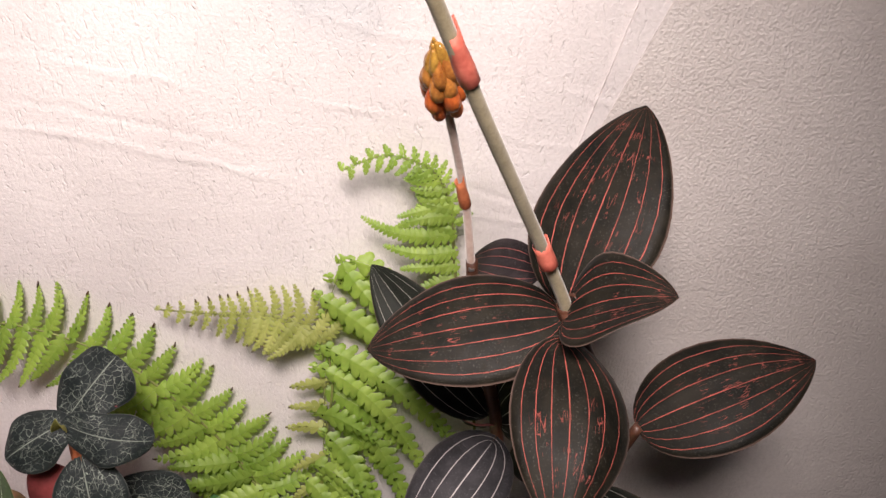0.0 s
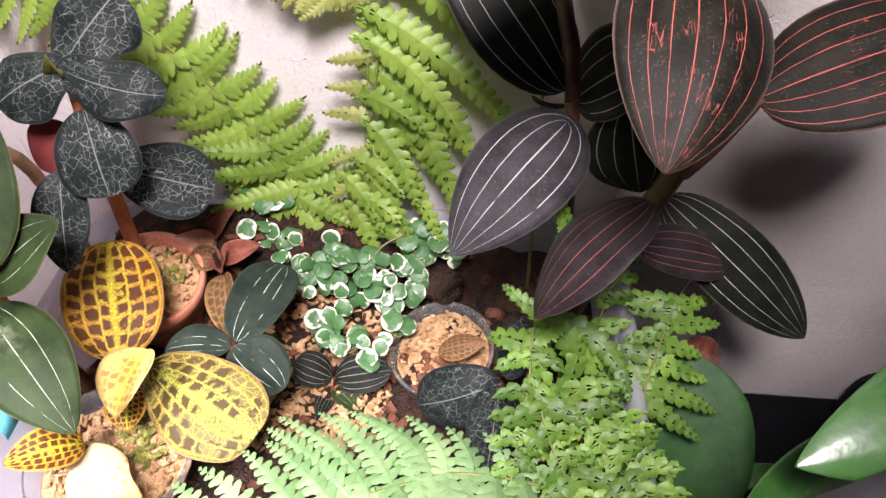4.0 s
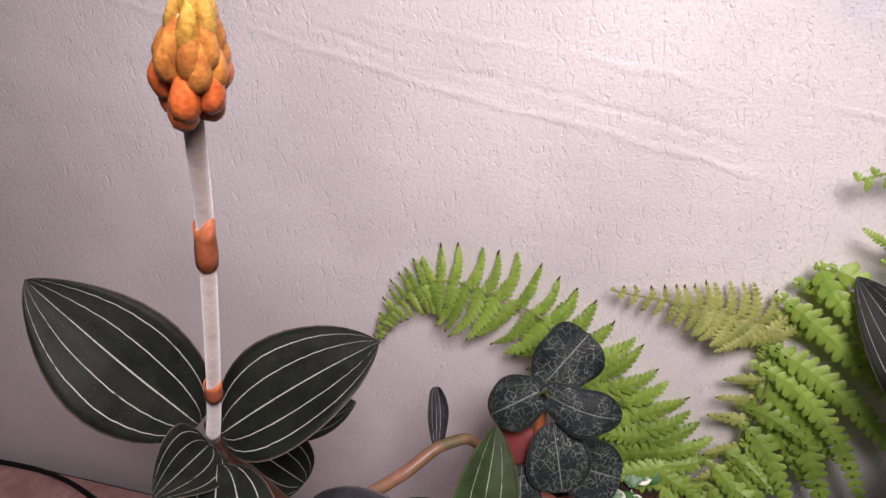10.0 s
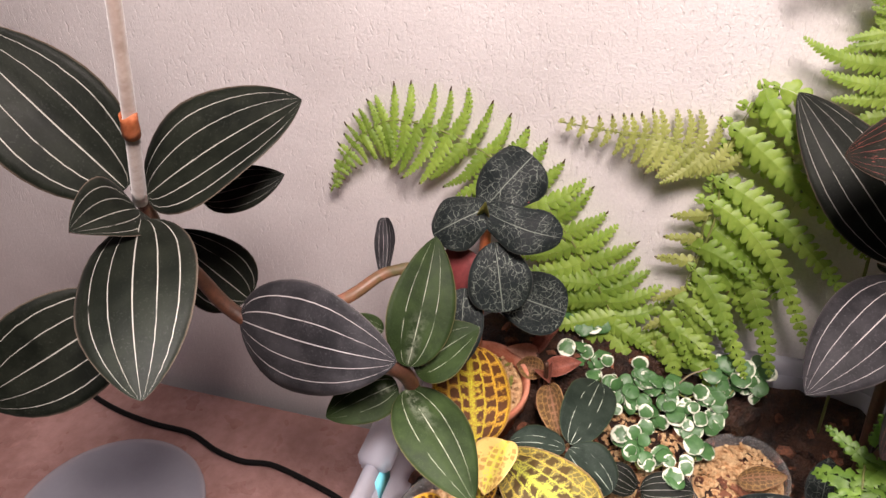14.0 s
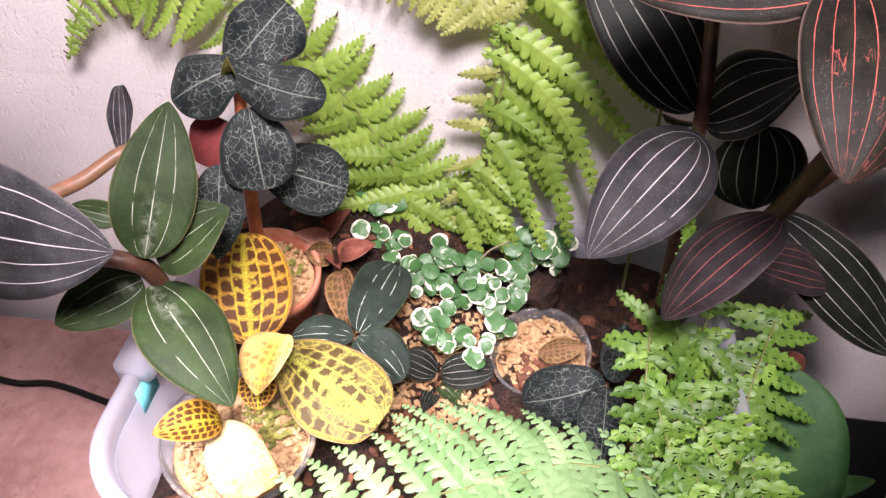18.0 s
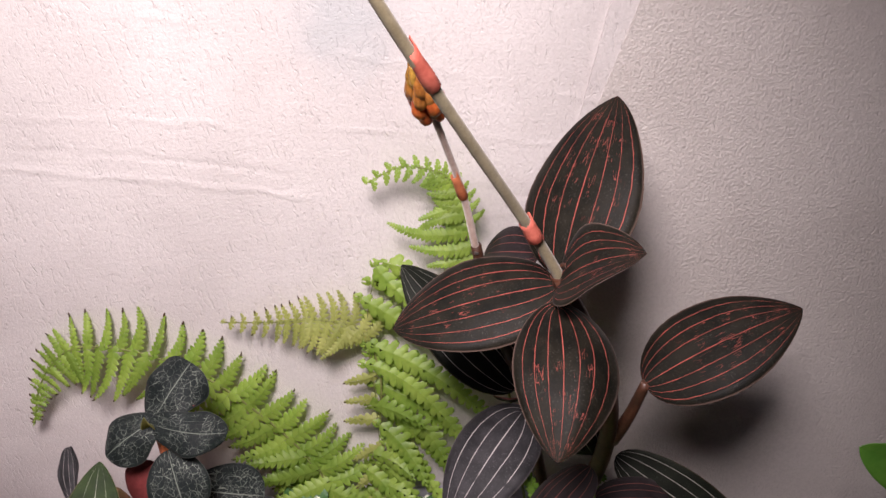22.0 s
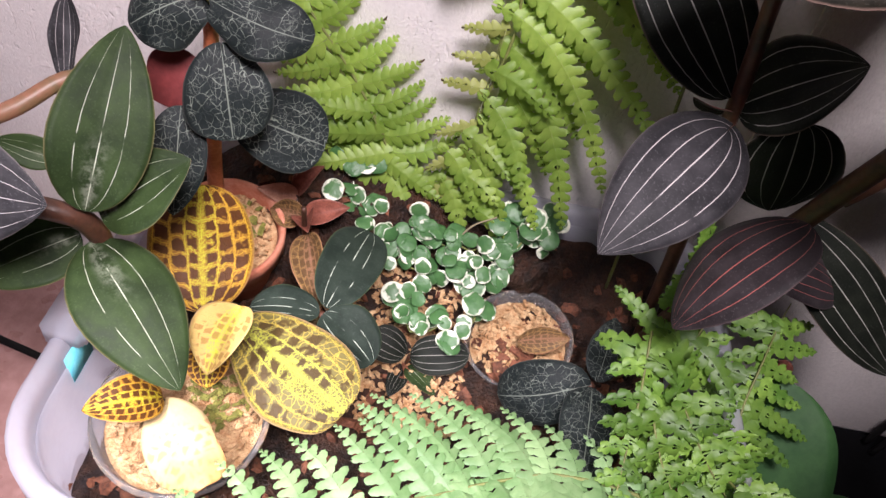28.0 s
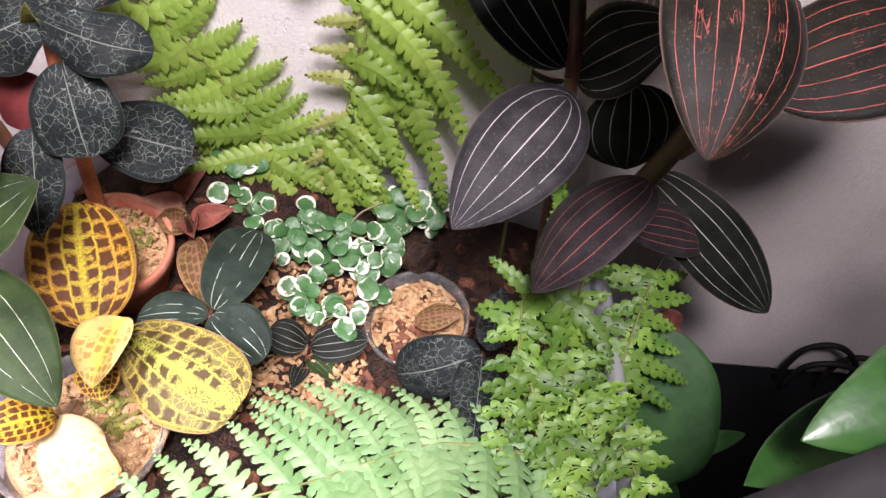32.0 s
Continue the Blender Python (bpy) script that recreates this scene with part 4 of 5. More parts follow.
def bract(parent, a, b, r0, r1, mat, label=""):
    """A papery sheath clasping a stalk from a to b, flaring upwards to a slanted, pointed mouth."""
    a, b = Vector(a), Vector(b)
    axis = b - a
    far = axis.length
    axis.normalize()
    x = axis.cross(Vector((0, -0.8, 0.6))).normalized()
    y = axis.cross(x)
    bm = bmesh.new()
    rows = []
    for s, r in ((-0.04, 0.88), (0.0, 1.05), (0.3, 1.06), (0.65, 1.08), (1.0, 1.12), (1.0, 1.02), (0.6, 0.96)):
        row = []
        for k in range(14):
            t = 2 * math.pi * k / 14
            point = s + (0.24 * max(0.0, math.cos(t)) ** 2 - 0.12 if s == 1.0 else 0.0)
            row.append(bm.verts.new(a + axis * far * point + (x * math.cos(t) + y * math.sin(t)) * (r0 if s > 0.3 else r1) * r))
        rows.append(row)
    for p, q in zip(rows, rows[1:]):
        for k in range(14):
            bm.faces.new((p[k], p[(k + 1) % 14], q[(k + 1) % 14], q[k]))
    return part("bract", bm, mat, parent, label)


def flower_bud(parent, base, tip, width, seed):
    """A closed spike of plump teardrop buds, red below and amber at the top, round a pale core."""
    base, tip = Vector(base), Vector(tip)
    axis = (tip - base)
    far = axis.length
    axis.normalize()
    x = axis.orthogonal().normalized()
    y = axis.cross(x)
    core = stalk(parent, [base, base.lerp(tip, 0.35), base.lerp(tip, 0.75), base.lerp(tip, 0.96)], (width * 0.12, width * 0.24, width * 0.18, 0.0004), SPIKE_PALE, "bud_core")
    rnd = random.Random(seed)
    for s, count, size, out_by, fat, mat in ((0.00, 4, 0.36, 0.60, 0.42, BUD_RED), (0.15, 5, 0.36, 0.74, 0.44, BUD_RED), (0.30, 6, 0.36, 0.66, 0.40, BUD_MIXED), (0.42, 6, 0.36, 0.56, 0.36, BUD_MIXED), (0.54, 5, 0.34, 0.40, 0.32, BUD), (0.64, 4, 0.32, 0.20, 0.26, BUD), (0.72, 1, 0.28, 0.02, 0.20, BUD)):
        turn = rnd.uniform(0, 6.28)
        for k in range(count):
            a = turn + 2 * math.pi * k / count + rnd.uniform(-0.2, 0.2)
            out = (x * math.cos(a) + y * math.sin(a)) * width / 2
            p = base + axis * far * (s + rnd.uniform(-0.03, 0.03))
            q = p + axis * far * size * 1.02
            r = width / 2 * fat * rnd.uniform(0.80, 1.0)
            part("scale", tube_bm([p + out * out_by * 0.45, p.lerp(q, 0.30) + out * out_by, p.lerp(q, 0.65) + out * out_by * 0.92, q + out * out_by * 0.55], (r * 0.35, r * 1.05, r * 1.0, r * 0.75, r * 0.28), 9, 4), mat, core)
    return core


spike = stalk(orchid, [(0.050, 0.243, 0.342), (0.046, 0.232, 0.360), (0.034, 0.222, 0.391), (0.006, 0.187, 0.461), (-0.010, 0.166, 0.505), (-0.022, 0.152, 0.545)], (0.0030, 0.0024, 0.0022, 0.0020, 0.0018), SPIKE, "flower_stalk", "long olive flower stalk")
bract(spike, (0.0475, 0.2345, 0.3520), (0.0447, 0.2300, 0.3660), 0.0034, 0.0040, STEM, "brown sheath at the foot of the stalk")
bract(spike, (0.0365, 0.2235, 0.3845), (0.0325, 0.2215, 0.395), 0.0028, 0.0031, BRACT)
bract(spike, (0.0068, 0.1878, 0.4595), (0.0012, 0.1806, 0.4748), 0.0022, 0.0027, BRACT)
spike = stalk(orchid, [(0.011, 0.249, 0.368), (0.008, 0.247, 0.399), (0.002, 0.235, 0.434), (-0.0005, 0.229, 0.445)], (0.0017, 0.0015, 0.0014), SPIKE_PALE, "flower_stalk", "slender pale flower stalk with a closed bud")
bract(spike, (0.0082, 0.2475, 0.396), (0.0055, 0.2435, 0.409), 0.0017, 0.0021, BRACT_RUST)
flower_bud(spike, (0.0014, 0.2330, 0.4365), (-0.0028, 0.2155, 0.4640), 0.0130, 3)

# ---- the jewel orchid with white veins beside the box ----
pale_orchid = thing("jewel_orchid", "jewel orchid with dark white-veined leaves and a pale flower stalk", "plant", "large jewel orchids")
stalk(pale_orchid, [(-0.279, 0.153, 0.342), (-0.282, 0.160, 0.315), (-0.280, 0.172, 0.285), (-0.268, 0.176, 0.262), (-0.238, 0.180, 0.244), (-0.206, 0.190, 0.232), (-0.195, 0.196, 0.220), (-0.195, 0.205, 0.185), (-0.192, 0.222, 0.105)], (0.0028, 0.0034, 0.0040, 0.0040, 0.0036), STEM, "stem", "brown jointed creeping stem")
leaf(pale_orchid, (-0.274, 0.151, 0.340), (-0.219, 0.180, 0.371), (0.010, 0.035, 0.030), 0.044, WHITE_LEAF, arch=0.06)
leaf(pale_orchid, (-0.285, 0.153, 0.340), (-0.334, 0.149, 0.403), (0, 0, 0), 0.044, WHITE_LEAF, arch=0.06, face=(-0.11, -0.03, 0.45))
leaf(pale_orchid, (-0.270, 0.140, 0.337), (-0.238, 0.083, 0.310), (0.045, 0.016, 0.005), 0.044, WHITE_LEAF, arch=0.10, cup=-0.15)
leaf(pale_orchid, (-0.280, 0.150, 0.334), (-0.277, 0.115, 0.347), (0.020, 0.0, -0.020), 0.026, WHITE_LEAF, cup=0.3)
leaf(pale_orchid, (-0.266, 0.174, 0.261), (-0.188, 0.169, 0.258), (-0.005, 0.022, 0.048), 0.052, GREY_LEAF, arch=0.08, cup=-0.15)
leaf(pale_orchid, (-0.290, 0.140, 0.292), (-0.345, 0.100, 0.262), (0, 0, 0), 0.046, WHITE_LEAF, face=(-0.11, -0.03, 0.45))
leaf(pale_orchid, (-0.282, 0.205, 0.245), (-0.316, 0.200, 0.284), (0, 0, 0), 0.036, WHITE_LEAF, face=(-0.11, -0.03, 0.45))
leaf(pale_orchid, (-0.193, 0.192, 0.232), (-0.190, 0.235, 0.278), (0, 0, 0), 0.031, GREEN_LEAF, arch=0.08, face=(-0.08, 0.06, 0.46))
leaf(pale_orchid, (-0.192, 0.198, 0.224), (-0.163, 0.212, 0.246), (0.015, -0.020, -0.015), 0.028, GREEN_LEAF)
leaf(pale_orchid, (-0.196, 0.194, 0.214), (-0.152, 0.157, 0.190), (0, 0, 0), 0.034, GREEN_LEAF, arch=0.08, cup=-0.1, face=(-0.08, 0.06, 0.46))
leaf(pale_orchid, (-0.203, 0.200, 0.210), (-0.232, 0.176, 0.203), (0, 0, 0), 0.026, GREEN_LEAF, face=(-0.08, 0.06, 0.46))
spike = stalk(pale_orchid, [(-0.279, 0.152, 0.336), (-0.262, 0.141, 0.376), (-0.239, 0.128, 0.444), (-0.2200, 0.111, 0.4895)], (0.0028, 0.0024, 0.0023, 0.0022), SPIKE_PALE, "flower_stalk", "pale pink flower stalk with a fat amber bud")
bract(spike, (-0.2635, 0.1415, 0.371), (-0.260, 0.139, 0.381), 0.0027, 0.0029, BRACT_RUST)
bract(spike, (-0.2420, 0.1300, 0.436), (-0.2355, 0.1250, 0.454), 0.0025, 0.0029, BRACT_RUST)
flower_bud(spike, (-0.2198, 0.1108, 0.4885), (-0.2045, 0.0995, 0.5200), 0.0138, 5)
leaf(pale_orchid, (-0.264, 0.168, 0.330), (-0.232, 0.180, 0.338), (0, 0, 0), 0.018, WHITE_LEAF, face=(-0.11, -0.03, 0.45))
leaf(pale_orchid, (-0.214, 0.215, 0.230), (-0.234, 0.213, 0.236), (0, 0, 0), 0.012, GREEN_LEAF, face=(-0.11, -0.03, 0.45))
stalk(pale_orchid, [(-0.262, 0.200, 0.236), (-0.240, 0.230, 0.234), (-0.222, 0.250, 0.240), (-0.205, 0.262, 0.225), (-0.198, 0.270, 0.12)], (0.0036, 0.0034, 0.0030, 0.0028), STEM_GREEN, "stem", "pinkish green creeping stem")
leaf(pale_orchid, (-0.2265, 0.250, 0.236), (-0.2325, 0.273, 0.258), (0.02, 0.0, 0.0), 0.0115, GREY_LEAF, label="young leaf still half rolled", cup=0.9, blunt=0.42, ripple=0.25, bend=0.08)

# ---- the netted orchid ----
net_orchid = thing("netted_orchid", "small orchid with dark leaves netted in silver, rooted in the box", "plant", "netted orchids")
stalk(net_orchid, [(-0.187, 0.285, 0.125), (-0.184, 0.280, 0.18), (-0.176, 0.268, 0.24), (-0.172, 0.264, 0.276)], (0.0042, 0.0034, 0.0026), BRACT_RUST, "stem", "fleshy reddish stem")
NET_FACE = (-0.09, 0.02, 0.47)
leaf(net_orchid, (-0.173, 0.266, 0.279), (-0.154, 0.286, 0.299), (0, 0, 0), 0.034, NET_LEAF, arch=0.05, cup=-0.25, blunt=0.34, ripple=0.20, lobed=0.06, heart=0.10, face=NET_FACE, roll=-12)
leaf(net_orchid, (-0.173, 0.262, 0.279), (-0.197, 0.250, 0.268), (0, 0, 0), 0.027, NET_LEAF, arch=0.14, cup=-0.45, blunt=0.40, ripple=0.20, lobed=0.06, heart=0.12, face=NET_FACE, roll=10)
leaf(net_orchid, (-0.171, 0.261, 0.278), (-0.1335, 0.261, 0.269), (0, 0, 0), 0.024, NET_LEAF, arch=0.10, cup=-0.15, blunt=0.46, ripple=0.18, lobed=0.10, heart=0.10, bend=0.06, face=NET_FACE)
leaf(net_orchid, (-0.1655, 0.254, 0.262), (-0.158, 0.239, 0.234), (0, 0, 0), 0.033, NET_LEAF, arch=0.08, cup=-0.12, blunt=0.42, lobed=0.03, ripple=0.08, heart=0.10, face=NET_FACE)
leaf(net_orchid, (-0.168, 0.268, 0.224), (-0.131, 0.275, 0.209), (0, 0, 0), 0.034, NET_LEAF, arch=0.06, blunt=0.42, heart=0.08, face=NET_FACE)
leaf(net_orchid, (-0.180, 0.246, 0.240), (-0.178, 0.222, 0.205), (0, 0, 0), 0.022, NET_LEAF, arch=0.06, face=(-0.09, 0.02, 0.47))
leaf(net_orchid, (-0.178, 0.262, 0.250), (-0.196, 0.256, 0.232), (0, 0, 0), 0.024, UNDER, UNDER, label="folded leaf showing its wine-red back", face=(-0.09, 0.02, 0.47))
leaf(net_orchid, (-0.173, 0.261, 0.278), (-0.170, 0.252, 0.290), (0.01, 0.0, 0.0), 0.006, MOSS_GREEN, MOSS_GREEN, label="small unfolding olive leaf", cup=0.9)
net_orchid_2 = thing("netted_orchid", "dark silver-netted orchid leaves growing in front of the cup", "plant", "netted orchids")
stalk(net_orchid_2, [(0.006, 0.236, 0.10), (0.007, 0.232, 0.125), (0.006, 0.226, 0.143)], (0.002, 0.0016), STEM)
leaf(net_orchid_2, (0.006, 0.226, 0.143), (-0.033, 0.226, 0.120), (-0.01, 0.02, 0.02), 0.032, NET_LEAF, arch=0.2, cup=-0.3, blunt=0.5)
leaf(net_orchid_2, (0.006, 0.224, 0.144), (0.001, 0.175, 0.144), (0.03, 0.0, 0.0), 0.026, NET_LEAF, arch=0.06, cup=-0.2)
leaf(net_orchid_2, (0.010, 0.232, 0.138), (0.016, 0.262, 0.150), (0.02, 0.0, 0.0), 0.018, NET_LEAF, arch=0.06)

# ---- golden netted orchids ----
gold = thing("golden_orchid", "orchid with round golden netted leaves in the clay pot", "plant", "golden orchids")
stalk(gold, [(-0.172, 0.262, 0.14), (-0.168, 0.235, 0.15), (-0.165, 0.216, 0.160)], (0.002, 0.0016), STEM)
leaf(gold, (-0.167, 0.213, 0.158), (-0.184, 0.262, 0.184), (0, 0, 0), 0.046, GOLD_LEAF, PINK, arch=0.06, cup=-0.1, blunt=0.42, face=(-0.08, 0.06, 0.46))
leaf(gold, (-0.150, 0.210, 0.158), (-0.099, 0.184, 0.149), (0, 0, 0), 0.043, OLIVE_LEAF, PINK, arch=0.06, cup=-0.1, lobed=0.05, blunt=0.30, heart=0.06, face=(-0.08, 0.06, 0.46))
leaf(gold, (-0.149, 0.210, 0.172), (-0.153, 0.179, 0.166), (0.025, 0.0, 0.004), 0.024, FADED_LEAF, PINK, arch=0.12, cup=0.45)
leaf(gold, (-0.162, 0.205, 0.150), (-0.158, 0.187, 0.142), (0.02, 0.0, 0.0), 0.020, GOLD_LEAF, PINK)
young = thing("golden_orchid", "golden netted orchid with a pale dying leaf in the tub", "plant", "golden orchids")
leaf(young, (-0.172, 0.177, 0.146), (-0.1945, 0.159, 0.157), (-0.014, 0.012, 0.01), 0.020, GOLD_LEAF, PINK, arch=0.2, cup=0.25)
leaf(young, (-0.176, 0.178, 0.140), (-0.143, 0.144, 0.146), (0.02, 0.018, 0.006), 0.028, CREAM, PINK, label="pale cream and orange dying leaf", arch=0.10, cup=-0.35, blunt=0.34, ripple=0.2, lobed=0.09)
stalk(young, [(-0.172, 0.182, 0.118), (-0.172, 0.179, 0.132), (-0.174, 0.177, 0.146)], (0.0016, 0.0014), STEM)

small = thing("small_jewel_orchid", "low dark green jewel orchid with rounded white-lined leaves", "plant")
stalk(small, [(-0.116, 0.236, 0.10), (-0.118, 0.229, 0.14), (-0.119, 0.226, 0.156)], (0.0018, 0.0015), STEM)
leaf(small, (-0.118, 0.229, 0.157), (-0.109, 0.285, 0.151), (0, 0, 0), 0.030, SAGE_LEAF, arch=0.08, blunt=0.5, face=(-0.08, 0.06, 0.46))
leaf(small, (-0.118, 0.226, 0.157), (-0.093, 0.212, 0.146), (0.02, 0.03, 0.0), 0.028, SAGE_LEAF, arch=0.10, blunt=0.5)
leaf(small, (-0.120, 0.226, 0.156), (-0.151, 0.224, 0.153), (0.0, 0.025, 0.0), 0.022, SAGE_LEAF, arch=0.10, blunt=0.5)
seedling = thing("seedling_orchid", "tiny jewel orchid seedling with dark white-striped leaves", "plant")
stalk(seedling, [(-0.079, 0.243, 0.095), (-0.079, 0.243, 0.104), (-0.078, 0.243, 0.113)], (0.0012, 0.001), STEM)
leaf(seedling, (-0.0775, 0.243, 0.113), (-0.049, 0.246, 0.119), (0, 0, 0), 0.021, WHITE_LEAF, arch=0.1, blunt=0.5, face=(-0.05, 0.04, 0.46))
leaf(seedling, (-0.080, 0.243, 0.113), (-0.099, 0.246, 0.120), (0, 0, 0), 0.019, WHITE_LEAF, arch=0.1, blunt=0.45, face=(-0.05, 0.04, 0.46))
leaf(seedling, (-0.078, 0.240, 0.108), (-0.062, 0.226, 0.108), (0.01, 0.01, 0.0), 0.012, GREEN_LEAF, arch=0.1)
leaf(seedling, (-0.080, 0.238, 0.107), (-0.084, 0.222, 0.106), (0.02, 0.0, 0.0), 0.010, WHITE_LEAF, arch=0.1)

# ---- russet seedlings ----
russet = thing("russet_orchid", "small russet-leaved orchid on the bark", "plant")
stalk(russet, [(-0.140, 0.277, 0.12), (-0.140, 0.276, 0.15), (-0.140, 0.274, 0.170)], (0.0016, 0.0013), STEM)
for base, tip, side, wide, mat, fold in (((-0.1500, 0.3000, 0.152), (-0.1385, 0.3075, 0.168), (0.012, -0.010, 0.0), 0.011, RED_BROWN, 0.9), ((-0.1500, 0.2990, 0.152), (-0.1690, 0.2930, 0.158), (0.0, 0.010, 0.010), 0.010, PINK, 0.9),
                                         ((-0.1420, 0.2870, 0.150), (-0.1210, 0.2900, 0.160), (0.0, 0.012, 0.010), 0.013, RED_BROWN, 0.8), ((-0.1430, 0.2865, 0.150), (-0.1610, 0.2880, 0.150), (0.0, 0.012, 0.010), 0.015, RUSSET_NET, 0.7),
                                         ((-0.1420, 0.2860, 0.151), (-0.1370, 0.2700, 0.158), (0.012, 0.0, 0.006), 0.012, RED_BROWN, 0.9), ((-0.1380, 0.2740, 0.152), (-0.1215, 0.2330, 0.147), (0.014, 0.004, 0.006), 0.016, RUSSET_NET, 0.75)):
    leaf(russet, base, tip, side, wide, mat, PINK if mat is not PINK else RED_BROWN, cup=fold, blunt=0.9, arch=0.04)
stalk(russet, [(-0.142, 0.280, 0.13), (-0.148, 0.292, 0.145), (-0.150, 0.2995, 0.152)], (0.0014, 0.0011), STEM)

# ---- ferns ----
UPW = (0, -0.95, 0.3)
fern_left = thing("fern", "light green fern arching up against the wall with dark withered tips", "fern", "ferns in the box")
R1 = [(-0.098, 0.315, 0.118), (-0.106, 0.322, 0.165), (-0.120, 0.325, 0.195), (-0.142, 0.325, 0.230), (-0.170, 0.325, 0.262), (-0.204, 0.325, 0.283), (-0.240, 0.325, 0.291), (-0.262, 0.325, 0.281), (-0.278, 0.324, 0.262), (-0.289, 0.323, 0.238)]
P1 = feather(R1, 34, lambda s: 0.034 + 0.010 * max(0, 1 - 2.2 * s) if s < 0.60 else 0.003 + 0.031 * ((1 - s) / 0.40) ** 1.3, lambda s: 0.027 + 0.010 * max(0, 1 - 2.5 * s) if s < 0.56 else 0.001 + 0.026 * ((1 - s) / 0.44) ** 1.2,
             lambda s, way: 0.02 if way > 0 else 0.22, 0.09, 0.99, 0.36, up=UPW, crowd=1.2, breadth=lambda s, far: far * (0.44 if s < 0.50 else 0.27))
frond(fern_left, R1, P1, FERN, tips=0.7, seed=4, gap=0.0013, grow=0.16, lobes=0.66, full=0.88, dry=0.8, tumble=0.4)
OVERLAY = [((-0.106, 0.318, 0.168), (-0.148, 0.303, 0.148), 0.014), ((-0.108, 0.318, 0.176), (-0.152, 0.303, 0.166), 0.015), ((-0.113, 0.318, 0.187), (-0.156, 0.304, 0.186), 0.014), ((-0.106, 0.318, 0.158), (-0.136, 0.304, 0.140), 0.013), ((-0.107, 0.318, 0.170), (-0.078, 0.306, 0.158), 0.013), ((-0.107, 0.318, 0.162), (-0.084, 0.304, 0.142), 0.012), ((-0.120, 0.320, 0.197), (-0.152, 0.306, 0.204), 0.013)]
frond(fern_left, [(-0.096, 0.312, 0.118), (-0.105, 0.319, 0.165), (-0.120, 0.321, 0.198)], OVERLAY, FERN, seed=5, gap=0.0034, lobes=0.7, full=0.82, droop=0.16, tips=0.3, dry=0.6)

fern_right = thing("fern", "light green fern spreading against the wall behind the orchid", "fern", "ferns in the box")
R2 = [(-0.063, 0.312, 0.118), (-0.068, 0.322, 0.165), (-0.066, 0.322, 0.215), (-0.060, 0.322, 0.255), (-0.066, 0.322, 0.287), (-0.090, 0.322, 0.297), (-0.113, 0.322, 0.298), (-0.146, 0.322, 0.301)]
P2 = feather(R2, 30, lambda s: 0.0 if s < 0.54 else 0.002 + 0.028 * ((1 - s) / 0.46) ** 0.9, lambda s: 0.0 if s < 0.54 else 0.002 + 0.020 * ((1 - s) / 0.46) ** 0.9, 0.34, 0.10, 0.995, 0.30, up=UPW, breadth=lambda s, far: far * 0.30)
frond(fern_right, R2, P2, FERN_PALE, tips=0.45, seed=6, gap=0.0022, full=0.80, lobes=0.7, label="yellowing frond tip with brown points", dry=0.6)
# long strips hanging from the hidden stalk, the upper ones bent over
STRIPS = (((-0.072, 0.318, 0.188), (-0.043, 0.300, 0.150), 0.014, (-0.056, 0.310, 0.176)), ((-0.070, 0.316, 0.168), (-0.042, 0.300, 0.140), 0.013, (-0.054, 0.308, 0.160)), ((-0.080, 0.316, 0.168), (-0.062, 0.302, 0.136), 0.013, (-0.070, 0.310, 0.156)), ((-0.066, 0.320, 0.206), (-0.028, 0.300, 0.160), 0.015, (-0.046, 0.311, 0.190)), ((-0.082, 0.318, 0.186), (-0.060, 0.304, 0.160), 0.013, (-0.070, 0.312, 0.178)),
          ((-0.051, 0.322, 0.331), (-0.024, 0.308, 0.301), 0.015, (-0.041, 0.316, 0.317)), ((-0.046, 0.322, 0.330), (-0.022, 0.312, 0.322), 0.012, (-0.034, 0.318, 0.328)),
          ((-0.064, 0.322, 0.310), (0.012, 0.302, 0.252), 0.0175, (-0.030, 0.313, 0.287)), ((-0.067, 0.322, 0.279), (0.010, 0.298, 0.228), 0.0180, (-0.029, 0.312, 0.261)),
          ((-0.070, 0.322, 0.264), (-0.004, 0.298, 0.194), 0.0180, (-0.035, 0.312, 0.245)), ((-0.072, 0.322, 0.232), (-0.036, 0.306, 0.224), 0.0150, (-0.056, 0.314, 0.234)),
          ((-0.046, 0.316, 0.228), (-0.017, 0.296, 0.168), 0.0170, (-0.030, 0.308, 0.206)), ((-0.068, 0.320, 0.220), (-0.040, 0.300, 0.184), 0.0160, (-0.052, 0.312, 0.206)),
          ((-0.077, 0.320, 0.196), (-0.048, 0.304, 0.186), 0.0150, (-0.062, 0.314, 0.194)), ((-0.078, 0.318, 0.174), (-0.050, 0.302, 0.170), 0.0150, (-0.064, 0.310, 0.176)), ((-0.075, 0.316, 0.150), (-0.050, 0.302, 0.158), 0.0140, (-0.062, 0.309, 0.158)),
          ((-0.064, 0.325, 0.296), (-0.006, 0.318, 0.262), 0.018, (-0.034, 0.322, 0.284)), ((-0.066, 0.325, 0.270), (-0.010, 0.316, 0.240), 0.018, (-0.036, 0.321, 0.258)), ((-0.068, 0.325, 0.248), (-0.020, 0.314, 0.210), 0.018, (-0.042, 0.320, 0.234)),
          ((-0.068, 0.324, 0.232), (-0.030, 0.312, 0.186), 0.017, (-0.046, 0.318, 0.214)), ((-0.066, 0.324, 0.206), (-0.036, 0.310, 0.164), 0.016, (-0.048, 0.316, 0.190)), ((-0.058, 0.325, 0.318), (0.004, 0.318, 0.284), 0.016, (-0.028, 0.322, 0.306)))
R2B = [(-0.060, 0.312, 0.118), (-0.067, 0.3235, 0.165), (-0.066, 0.3235, 0.230), (-0.062, 0.3235, 0.290), (-0.049, 0.3235, 0.330)]
